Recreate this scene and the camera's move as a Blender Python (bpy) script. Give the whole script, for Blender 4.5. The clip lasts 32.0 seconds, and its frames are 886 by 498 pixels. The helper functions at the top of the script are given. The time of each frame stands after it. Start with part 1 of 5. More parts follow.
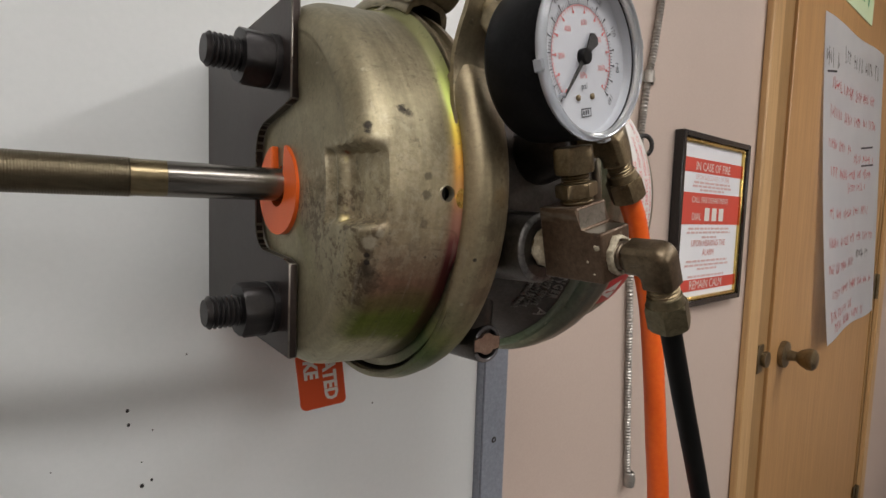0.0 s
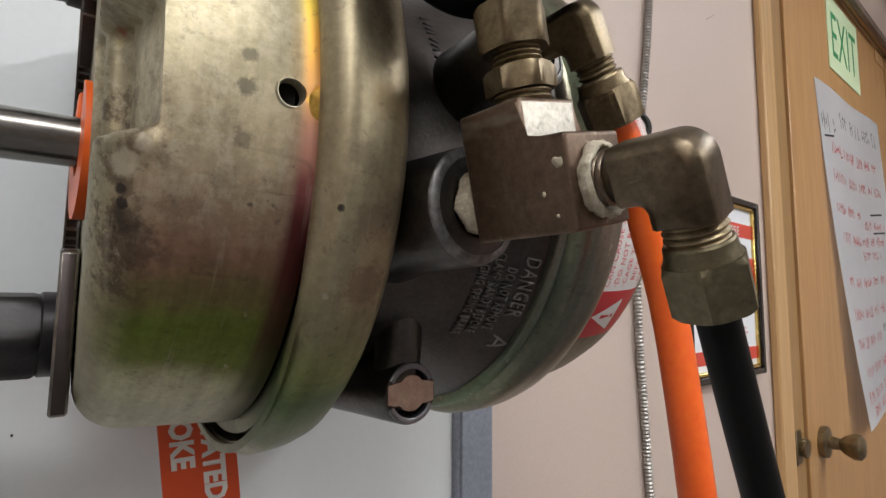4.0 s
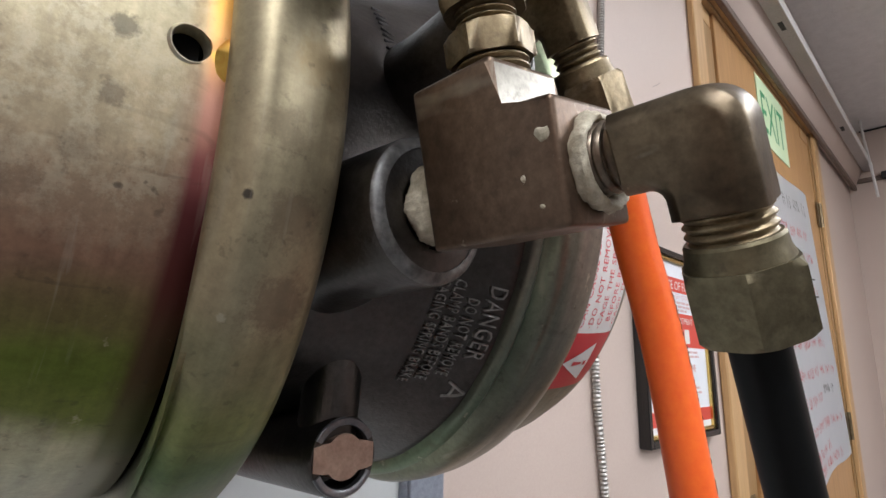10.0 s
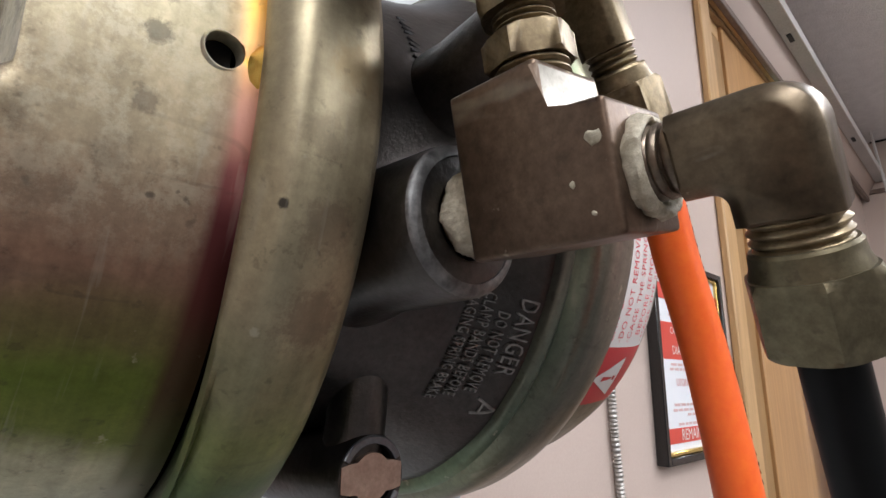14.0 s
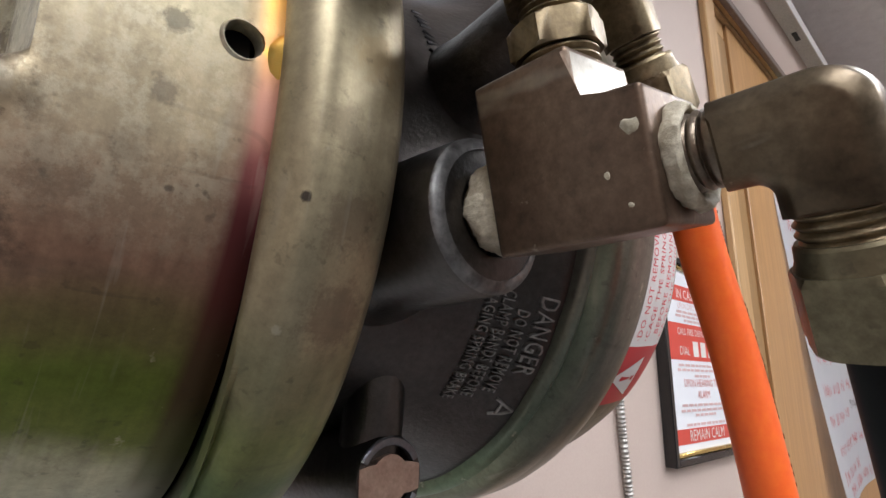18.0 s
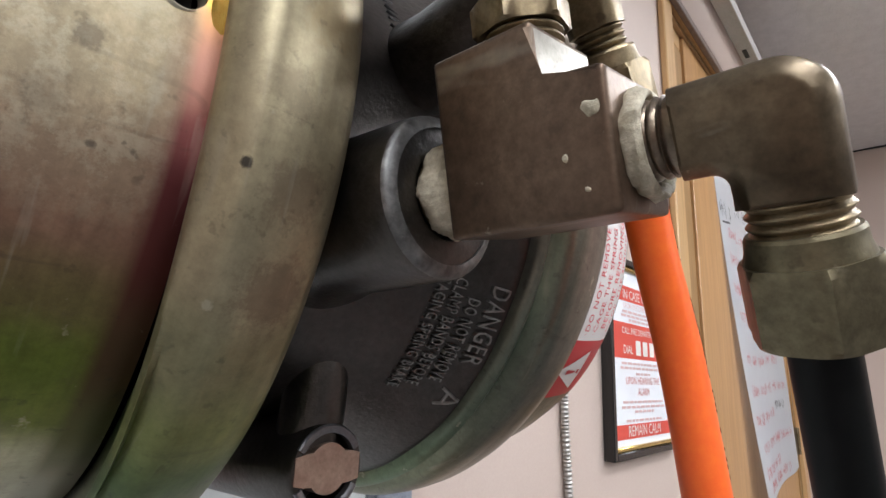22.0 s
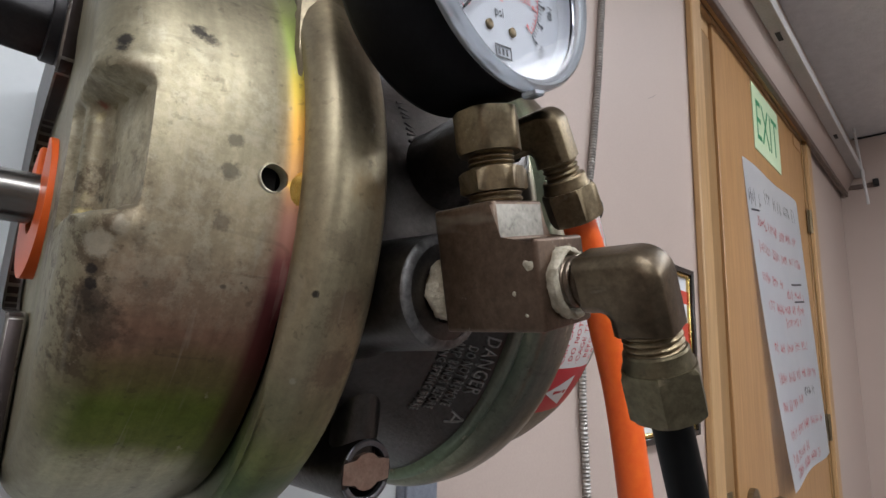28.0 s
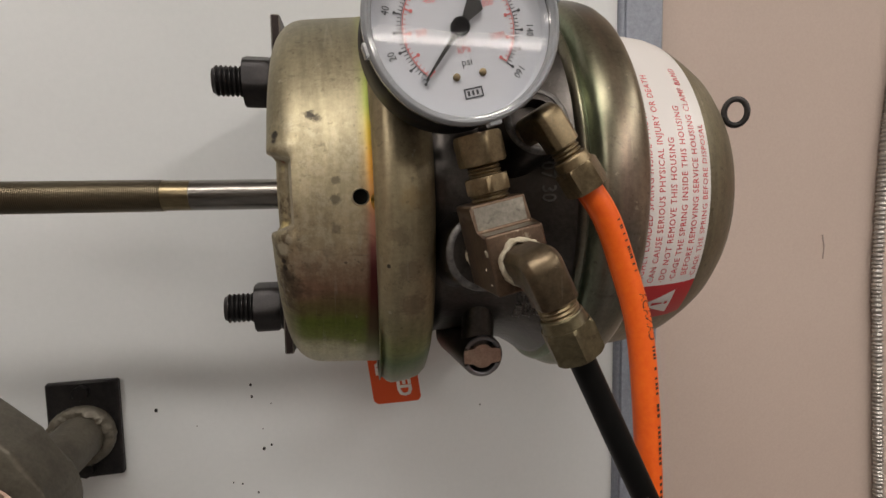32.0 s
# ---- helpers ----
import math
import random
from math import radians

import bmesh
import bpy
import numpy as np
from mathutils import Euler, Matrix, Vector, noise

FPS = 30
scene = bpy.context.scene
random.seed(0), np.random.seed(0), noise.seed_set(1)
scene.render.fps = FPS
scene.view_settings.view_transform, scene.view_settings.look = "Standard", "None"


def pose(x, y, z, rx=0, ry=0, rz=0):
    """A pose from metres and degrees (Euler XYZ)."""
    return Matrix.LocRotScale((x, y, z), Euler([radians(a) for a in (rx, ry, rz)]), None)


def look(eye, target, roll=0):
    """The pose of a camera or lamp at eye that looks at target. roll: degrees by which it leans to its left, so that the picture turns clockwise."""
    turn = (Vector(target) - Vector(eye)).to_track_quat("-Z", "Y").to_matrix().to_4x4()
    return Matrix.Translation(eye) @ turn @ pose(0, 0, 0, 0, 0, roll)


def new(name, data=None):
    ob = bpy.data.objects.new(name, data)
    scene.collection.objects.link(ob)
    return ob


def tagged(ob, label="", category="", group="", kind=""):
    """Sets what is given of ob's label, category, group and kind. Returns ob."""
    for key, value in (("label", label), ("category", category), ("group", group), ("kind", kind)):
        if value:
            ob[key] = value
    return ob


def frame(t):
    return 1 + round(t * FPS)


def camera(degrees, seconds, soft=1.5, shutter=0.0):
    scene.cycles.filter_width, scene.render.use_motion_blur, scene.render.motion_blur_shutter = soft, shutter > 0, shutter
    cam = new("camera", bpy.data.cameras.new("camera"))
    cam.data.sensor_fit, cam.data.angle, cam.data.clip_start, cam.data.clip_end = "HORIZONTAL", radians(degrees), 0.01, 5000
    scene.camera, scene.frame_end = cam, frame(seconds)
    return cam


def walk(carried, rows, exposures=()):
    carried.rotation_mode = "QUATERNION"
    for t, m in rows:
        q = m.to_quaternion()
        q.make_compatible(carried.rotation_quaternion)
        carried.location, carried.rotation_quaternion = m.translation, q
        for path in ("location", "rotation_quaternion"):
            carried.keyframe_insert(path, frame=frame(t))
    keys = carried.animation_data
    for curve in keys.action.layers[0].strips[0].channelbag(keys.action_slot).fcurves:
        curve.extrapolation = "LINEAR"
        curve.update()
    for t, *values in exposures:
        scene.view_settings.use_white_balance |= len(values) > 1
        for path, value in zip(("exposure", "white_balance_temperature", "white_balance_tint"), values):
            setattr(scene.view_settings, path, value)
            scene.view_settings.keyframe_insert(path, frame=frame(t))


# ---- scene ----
cam = camera(80.32, 32.0)
PATH = [
    (0, (-0.1011, -0.2553, 1.2852), (1.1867, 1.2667, 1.1265), 1.92),
    (0.5, (-0.0939, -0.2567, 1.2828), (1.1998, 1.2621, 1.1432), 1.69),
    (1, (-0.0963, -0.2667, 1.2933), (1.1974, 1.2534, 1.1681), 0.88),
    (1.5, (-0.0915, -0.2643, 1.2904), (1.1868, 1.2697, 1.1773), 0.65),
    (2, (-0.0869, -0.2634, 1.2896), (1.1760, 1.2833, 1.1771), 0.47),
    (2.5, (-0.0797, -0.2571, 1.2810), (1.1766, 1.2950, 1.1694), 0.51),
    (3, (-0.0486, -0.2256, 1.2563), (1.2066, 1.3302, 1.1936), 1.02),
    (3.5, (-0.0253, -0.2127, 1.2472), (1.2261, 1.3445, 1.3428), 1.11),
    (5.5, (0.0190, -0.1839, 1.2357), (1.3434, 1.2830, 1.5428), 0.35),
    (6, (0.0212, -0.1857, 1.2373), (1.3728, 1.2511, 1.5673), 1.01),
    (6.5, (0.0191, -0.1845, 1.2366), (1.3914, 1.2270, 1.5895), 1.28),
    (7, (0.0172, -0.1835, 1.2367), (1.4074, 1.2043, 1.6129), 1.09),
    (7.5, (0.0175, -0.1828, 1.2357), (1.4104, 1.2020, 1.6129), 1.18),
    (8, (0.0159, -0.1833, 1.2363), (1.4085, 1.2007, 1.6173), 1.36),
    (8.5, (0.0152, -0.1824, 1.2359), (1.4099, 1.1961, 1.6291), 1.23),
    (9, (0.0145, -0.1824, 1.2370), (1.4054, 1.1976, 1.6384), 1.38),
    (9.5, (0.0129, -0.1825, 1.2373), (1.4002, 1.1981, 1.6488), 1.12),
    (10, (0.0126, -0.1814, 1.2374), (1.3843, 1.2111, 1.6607), 1.02),
    (10.5, (0.0136, -0.1796, 1.2368), (1.3681, 1.2246, 1.6765), 0.84),
    (11, (0.0138, -0.1788, 1.2369), (1.3612, 1.2306, 1.6819), 0.73),
    (11.5, (0.0127, -0.1771, 1.2373), (1.3569, 1.2335, 1.6882), 0.63),
    (12, (0.0122, -0.1764, 1.2383), (1.3585, 1.2322, 1.6895), 0.83),
    (12.5, (0.0120, -0.1758, 1.2374), (1.3569, 1.2302, 1.7003), 0.78),
    (13, (0.0122, -0.1746, 1.2373), (1.3600, 1.2260, 1.7082), 0.70),
    (13.5, (0.0115, -0.1754, 1.2373), (1.3561, 1.2297, 1.7039), 0.96),
    (14, (0.0113, -0.1747, 1.2375), (1.3532, 1.2300, 1.7132), 0.86),
    (14.5, (0.0103, -0.1737, 1.2382), (1.3509, 1.2333, 1.7107), 1.02),
    (15, (0.0093, -0.1726, 1.2381), (1.3436, 1.2394, 1.7132), 1.08),
    (15.5, (0.0095, -0.1724, 1.2384), (1.3401, 1.2421, 1.7171), 0.99),
    (17.5, (0.0087, -0.1712, 1.2398), (1.3348, 1.2462, 1.7221), 0.78),
    (18, (0.0106, -0.1699, 1.2371), (1.3430, 1.2424, 1.7171), 0.76),
    (18.5, (0.0129, -0.1692, 1.2350), (1.3486, 1.2408, 1.7122), 0.98),
    (19, (0.0135, -0.1688, 1.2349), (1.3591, 1.2350, 1.7024), 1.47),
    (19.5, (0.0138, -0.1680, 1.2345), (1.3850, 1.2115, 1.7004), 1.80),
    (20, (0.0139, -0.1689, 1.2349), (1.4058, 1.1919, 1.6942), 1.98),
    (20.5, (0.0145, -0.1682, 1.2347), (1.4257, 1.1741, 1.6893), 2.01),
    (21, (0.0139, -0.1676, 1.2346), (1.4440, 1.1565, 1.6835), 2.21),
    (21.5, (0.0153, -0.1665, 1.2349), (1.4605, 1.1391, 1.6893), 2.29),
    (22, (0.0142, -0.1676, 1.2360), (1.4688, 1.1261, 1.6949), 2.31),
    (22.5, (0.0134, -0.1666, 1.2368), (1.4746, 1.1216, 1.6900), 2.35),
    (23, (0.0145, -0.1662, 1.2377), (1.4785, 1.1168, 1.6965), 2.15),
    (23.5, (0.0133, -0.1662, 1.2374), (1.4808, 1.1125, 1.6972), 1.94),
    (24, (0.0123, -0.1665, 1.2372), (1.4825, 1.1113, 1.6908), 2.12),
    (24.5, (0.0119, -0.1666, 1.2370), (1.4836, 1.1084, 1.6935), 2.04),
    (26.5, (0.0107, -0.1663, 1.2358), (1.4834, 1.1069, 1.6942), 2.25),
    (27, (0.0105, -0.1670, 1.2356), (1.4865, 1.1027, 1.6932), 2.21),
    (27.5, (0.0031, -0.1776, 1.2458), (1.4731, 1.0988, 1.7040), 1.76),
    (28, (-0.0169, -0.2045, 1.2525), (1.3733, 1.1816, 1.6348), 2.60),
    (28.5, (-0.0411, -0.2343, 1.2662), (1.2632, 1.2437, 1.6044), 1.49),
    (29, (-0.0525, -0.2521, 1.2745), (1.1370, 1.3301, 1.5603), 0.74),
    (29.5, (-0.0466, -0.2714, 1.2830), (0.9568, 1.4464, 1.4892), 0.32),
    (30, (-0.0272, -0.2849, 1.2804), (0.7283, 1.5644, 1.3772), 0.27),
    (30.5, (-0.0422, -0.2826, 1.2817), (0.6729, 1.5851, 1.2717), -0.25),
    (31, (-0.0441, -0.2843, 1.2817), (0.6530, 1.5891, 1.2145), -0.65),
    (31.5, (0.0003, -0.2996, 1.2930), (0.5025, 1.6308, 1.1459), -1.01),
    (32, (0.0237, -0.2999, 1.2889), (0.4637, 1.6422, 1.1034), -0.96),
]
walk(cam, [(t, look(eye, target, roll)) for t, eye, target, roll in PATH], exposures=[(0.0, 0.10, 6850, 12), (2.5, 0.07, 6850, 12), (3.5, 0.27, 6600, 11), (5.5, 0.73, 6150, 10), (9.0, 0.75, 6080, 10), (12.0, 0.64, 6180, 13), (14.0, 0.74, 6130, 12), (18.0, 0.72, 6130, 12), (19.0, 0.84, 6080, 11), (21.0, 0.90, 6060, 10), (27.0, 0.90, 6040, 10), (28.0, 0.28, 6050, 11), (29.0, 0.17, 6400, 11), (30.0, 0.06, 6850, 12), (31.0, 0.0, 7150, 14), (32.0, -0.02, 7200, 14)])

# ---- world and lights ----
world = bpy.data.worlds.new("world")
scene.world = world
world.use_nodes = True
world.node_tree.nodes["Background"].inputs[0].default_value = (0.8, 0.85, 0.9, 1)
world.node_tree.nodes["Background"].inputs[1].default_value = 0.03


def area_lamp(name, m, sx, sy, watts, colour):
    data = bpy.data.lights.new(name, "AREA")
    data.shape, data.size, data.size_y, data.energy, data.color = "RECTANGLE", sx, sy, watts, colour
    ob = new(name, data)
    ob.matrix_world = m
    return ob


CEIL = 2.42
# All out of view; the one at x -1.6 is added as fill light.
LAMPS = [(-0.35, -0.95, 0.0, 12, 0.20), (1.45, -2.3, 90.0, 15, 0.07), (0.95, -3.55, 0.0, 12, 0.2), (-1.6, -2.4, 90.0, 10, 0.25), (1.6, -1.02, 90.0, 9, 0.15)]
for lx, ly, turn, watts, width in LAMPS:
    area_lamp("tube_light", pose(lx, ly, CEIL - 0.075, 0, 0, turn), 1.4, width, watts, (0.985, 0.99, 0.985))

# ---- materials ----


class Mat:
    """A node material and short calls to wire it."""

    def __init__(self, name, rough=0.5, metal=0.0, base=(0.5, 0.5, 0.5)):
        self.m = bpy.data.materials.new(name)
        self.m.use_nodes = True
        self.t = self.m.node_tree
        self.b = self.t.nodes["Principled BSDF"]
        self.b.inputs["Base Color"].default_value = (*base, 1)
        self.b.inputs["Roughness"].default_value = rough
        self.b.inputs["Metallic"].default_value = metal
        self.co = None

    def node(self, kind, **values):
        n = self.t.nodes.new(kind)
        for k, v in values.items():
            n.inputs[k].default_value = v
        return n

    def link(self, a, b):
        self.t.links.new(a, b)

    def coords(self, scale=(1, 1, 1)):
        if self.co is None:
            self.co = self.t.nodes.new("ShaderNodeTexCoord")
        mp = self.t.nodes.new("ShaderNodeMapping")
        mp.inputs["Scale"].default_value = scale
        self.link(self.co.outputs["Object"], mp.inputs["Vector"])
        return mp.outputs["Vector"]

    def noise(self, scale, detail=4, rough=0.6, stretch=(1, 1, 1), distort=0.0):
        n = self.node("ShaderNodeTexNoise", Scale=scale, Detail=detail, Roughness=rough, Distortion=distort)
        self.link(self.coords(stretch), n.inputs["Vector"])
        return n.outputs["Fac"]

    def ramp(self, fac, stops, ease="LINEAR"):
        n = self.t.nodes.new("ShaderNodeValToRGB")
        e = n.color_ramp.elements
        n.color_ramp.interpolation = ease
        while len(e) < len(stops):
            e.new(0.5)
        for k, (p, c) in enumerate(stops):
            e[k].position = p
            e[k].color = (*c, 1) if len(c) == 3 else c
        self.link(fac, n.inputs["Fac"])
        return n.outputs["Color"]

    def mix(self, fac, a, b, mode="MIX"):
        n = self.t.nodes.new("ShaderNodeMix")
        n.data_type, n.blend_type = "RGBA", mode
        for sock, v in ((n.inputs["Factor"], fac), (n.inputs["A"], a), (n.inputs["B"], b)):
            if isinstance(v, (int, float)):
                sock.default_value = v
            elif isinstance(v, tuple):
                sock.default_value = (*v, 1)
            else:
                self.link(v, sock)
        return n.outputs["Result"]

    def bump(self, fac, strength=0.2, dist=0.001):
        n = self.node("ShaderNodeBump", Strength=strength, Distance=dist)
        self.link(fac, n.inputs["Height"])
        if self.b.inputs["Normal"].links:
            self.link(self.b.inputs["Normal"].links[0].from_socket, n.inputs["Normal"])
        self.link(n.outputs["Normal"], self.b.inputs["Normal"])
        return self

    def colour(self, c):
        self.link(c, self.b.inputs["Base Color"])
        return self

    def roughness(self, fac, lo, hi):
        n = self.t.nodes.new("ShaderNodeMapRange")
        n.inputs["To Min"].default_value, n.inputs["To Max"].default_value = lo, hi
        self.link(fac, n.inputs["Value"])
        self.link(n.outputs["Result"], self.b.inputs["Roughness"])
        return self

    def emit(self, c, strength):
        self.b.inputs["Emission Color"].default_value = (*c, 1)
        self.b.inputs["Emission Strength"].default_value = strength
        return self


def mottled(name, a, b, scale, rough=0.5, metal=0.0, fine=None, bump=0.1, rough_span=0.1, dist=0.0006, stretch=(1, 1, 1), grain=0.35):
    """Two tones blended by noise at one scale, fine grain at another."""
    m = Mat(name, rough, metal)
    big = m.noise(scale, 4, 0.6, stretch)
    small = m.noise(fine or scale * 9, 3, 0.7, stretch)
    c = m.mix(m.ramp(big, [(0.32, (0, 0, 0)), (0.68, (1, 1, 1))]), a, b)
    c = m.mix(grain, c, m.ramp(small, [(0.25, (0.25, 0.25, 0.25)), (0.75, (0.8, 0.8, 0.8))]), "OVERLAY")
    m.colour(c).roughness(big, rough - rough_span, rough + rough_span).bump(small, bump, dist)
    return m.m


def plating_angle(m, wobble):
    """The angle round the chamber's axis, 0 to 1 from the board over the top, with a little wobble."""
    if m.co is None:
        m.coords()
    sep = m.t.nodes.new("ShaderNodeSeparateXYZ")
    m.link(m.co.outputs["Object"], sep.inputs[0])

    def calc(op, a, b=0.0):
        n = m.t.nodes.new("ShaderNodeMath")
        n.operation = op
        for k, v in enumerate((a, b)):
            if isinstance(v, float):
                n.inputs[k].default_value = v
            else:
                m.link(v, n.inputs[k])
        return n.outputs[0]

    up = calc("SUBTRACT", sep.outputs["Z"], 1.293)
    ang = calc("ARCTAN2", up, sep.outputs["Y"])
    turn = calc("FRACT", calc("DIVIDE", ang, math.tau))
    turn = calc("ADD", turn, calc("MULTIPLY", calc("SUBTRACT", m.noise(26, 3, 0.6), 0.5), wobble))
    return turn, sep.outputs["X"]


def deg_stops(stops):
    return [(d / 360, c) for d, c in stops]


def stretch(m, value, start, span):
    """A short stretch of a value, spread from 0 to 1."""
    n = m.t.nodes.new("ShaderNodeMapRange")
    n.inputs["From Min"].default_value, n.inputs["From Max"].default_value = start, start + span
    m.link(value, n.inputs["Value"])
    return n.outputs["Result"]


def spot(m, c, place, r, tone, amount):
    """A stain, or a painted glint, with a soft ragged edge round a place."""
    n = m.t.nodes.new("ShaderNodeVectorMath")
    n.operation = "DISTANCE"
    m.link(m.co.outputs["Object"], n.inputs[0])
    n.inputs[1].default_value = place
    k = m.t.nodes.new("ShaderNodeMath")
    k.operation = "MULTIPLY_ADD"
    m.link(m.noise(420, 4, 0.75), k.inputs[0])
    k.inputs[1].default_value = r * 1.7
    m.link(n.outputs["Value"], k.inputs[2])
    f = m.ramp(stretch(m, k.outputs[0], 0.0, r * 4), [(0.40, (amount,) * 3), (0.53, (0, 0, 0))])
    return m.mix(f, c, tone)


def wear(m, c, pale=0.5, dark=0.75):
    """Fine scratches both ways and small pits over a colour."""
    sa = m.noise(240, 3, 0.6, (1, 0.10, 0.10), 0.6)
    sb = m.noise(200, 3, 0.6, (0.07, 1, 1), 0.6)
    pit = m.noise(330, 3, 0.55)
    fleck = m.noise(150, 4, 0.7)
    c = m.mix(m.ramp(sa, [(0.62, (0, 0, 0)), (0.70, (0.22, 0.22, 0.22))]), c, (0.48, 0.44, 0.36))
    c = m.mix(m.ramp(sb, [(0.64, (0, 0, 0)), (0.72, (0.22, 0.22, 0.22))]), c, (0.06, 0.05, 0.04))
    c = m.mix(m.ramp(pit, [(0.63, (0, 0, 0)), (0.70, (dark, dark, dark))]), c, (0.045, 0.038, 0.03))
    c = m.mix(m.ramp(fleck, [(0.66, (0, 0, 0)), (0.72, (pale, pale, pale))]), c, (0.58, 0.52, 0.40))
    return c, sa


def zinc_plate(name, stops, spots=(), rough=(0.33, 0.50), edge=(), metal=0.84, bands=()):
    """Yellow zinc plating: olive gold that turns in hue round the drum, with painted reflections, stains and fine
    grain.
    """
    m = Mat(name, 0.36, metal)
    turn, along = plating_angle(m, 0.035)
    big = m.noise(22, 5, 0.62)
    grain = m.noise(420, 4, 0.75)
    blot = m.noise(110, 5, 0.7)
    # Tone by angle: plating hue, with highlight and dark reflections painted in.
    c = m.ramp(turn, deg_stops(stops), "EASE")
    if edge:
        c = m.mix(m.ramp(stretch(m, along, 0.0, 0.05), [(0.10, (0, 0, 0)), (0.26, (1, 1, 1))]), (0.30, 0.265, 0.18), c)
    c = m.mix(0.32, c, m.ramp(big, [(0.3, (0.36, 0.34, 0.32)), (0.7, (0.66, 0.66, 0.66))]), "OVERLAY")
    c = m.mix(0.20, c, m.ramp(blot, [(0.35, (0.32, 0.32, 0.32)), (0.65, (0.64, 0.64, 0.62))]), "OVERLAY")
    streak = m.noise(300, 3, 0.6, (1, 0.12, 0.12))
    c = m.mix(0.28, c, m.ramp(grain, [(0.32, (0.27, 0.27, 0.27)), (0.68, (0.74, 0.74, 0.73))]), "OVERLAY")
    c = m.mix(0.35, c, m.ramp(streak, [(0.32, (0.32, 0.32, 0.32)), (0.68, (0.70, 0.70, 0.69))]), "OVERLAY")
    stain = m.noise(75, 6, 0.8, (1, 1, 1), 0.3)
    c = m.mix(m.ramp(stain, [(0.55, (0, 0, 0)), (0.68, (0.34, 0.34, 0.34))]), c, (0.14, 0.11, 0.08))
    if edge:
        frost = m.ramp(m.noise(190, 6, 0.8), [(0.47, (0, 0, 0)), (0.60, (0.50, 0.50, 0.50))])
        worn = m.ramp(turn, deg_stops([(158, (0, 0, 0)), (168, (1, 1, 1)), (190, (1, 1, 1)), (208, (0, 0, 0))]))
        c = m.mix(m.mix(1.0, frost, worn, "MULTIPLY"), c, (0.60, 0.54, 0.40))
    # Bands along the axis: green tint plus painted light and shade of the profile.
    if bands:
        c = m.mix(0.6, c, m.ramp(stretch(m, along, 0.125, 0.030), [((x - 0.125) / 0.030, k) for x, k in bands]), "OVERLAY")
    hsv = m.t.nodes.new("ShaderNodeHueSaturation")
    hsv.inputs["Saturation"].default_value = 1.02
    m.link(c, hsv.inputs["Color"])
    c = hsv.outputs["Color"]
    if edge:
        # Rainbow edge tint; the dark reflection on its lower part is painted in.
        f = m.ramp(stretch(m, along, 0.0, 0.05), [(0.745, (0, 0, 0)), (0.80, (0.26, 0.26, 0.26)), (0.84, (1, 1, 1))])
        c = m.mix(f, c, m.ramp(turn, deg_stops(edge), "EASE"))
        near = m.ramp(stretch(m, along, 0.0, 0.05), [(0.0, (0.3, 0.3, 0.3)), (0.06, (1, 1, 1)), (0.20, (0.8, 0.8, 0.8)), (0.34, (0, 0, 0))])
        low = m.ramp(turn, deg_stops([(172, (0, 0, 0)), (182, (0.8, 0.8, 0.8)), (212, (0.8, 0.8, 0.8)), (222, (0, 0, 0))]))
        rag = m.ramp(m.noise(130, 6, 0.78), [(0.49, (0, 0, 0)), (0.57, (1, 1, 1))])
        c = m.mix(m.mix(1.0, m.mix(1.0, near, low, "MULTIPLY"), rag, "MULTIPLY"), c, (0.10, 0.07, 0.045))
    for place, r, tone, amount in spots:
        c = spot(m, c, place, r, tone, amount)
    c, scratch = wear(m, c, 0.45, 0.30)
    m.colour(c).roughness(blot, *rough).bump(grain, 0.10 if bands else 0.18, 0.0003)
    return m.m


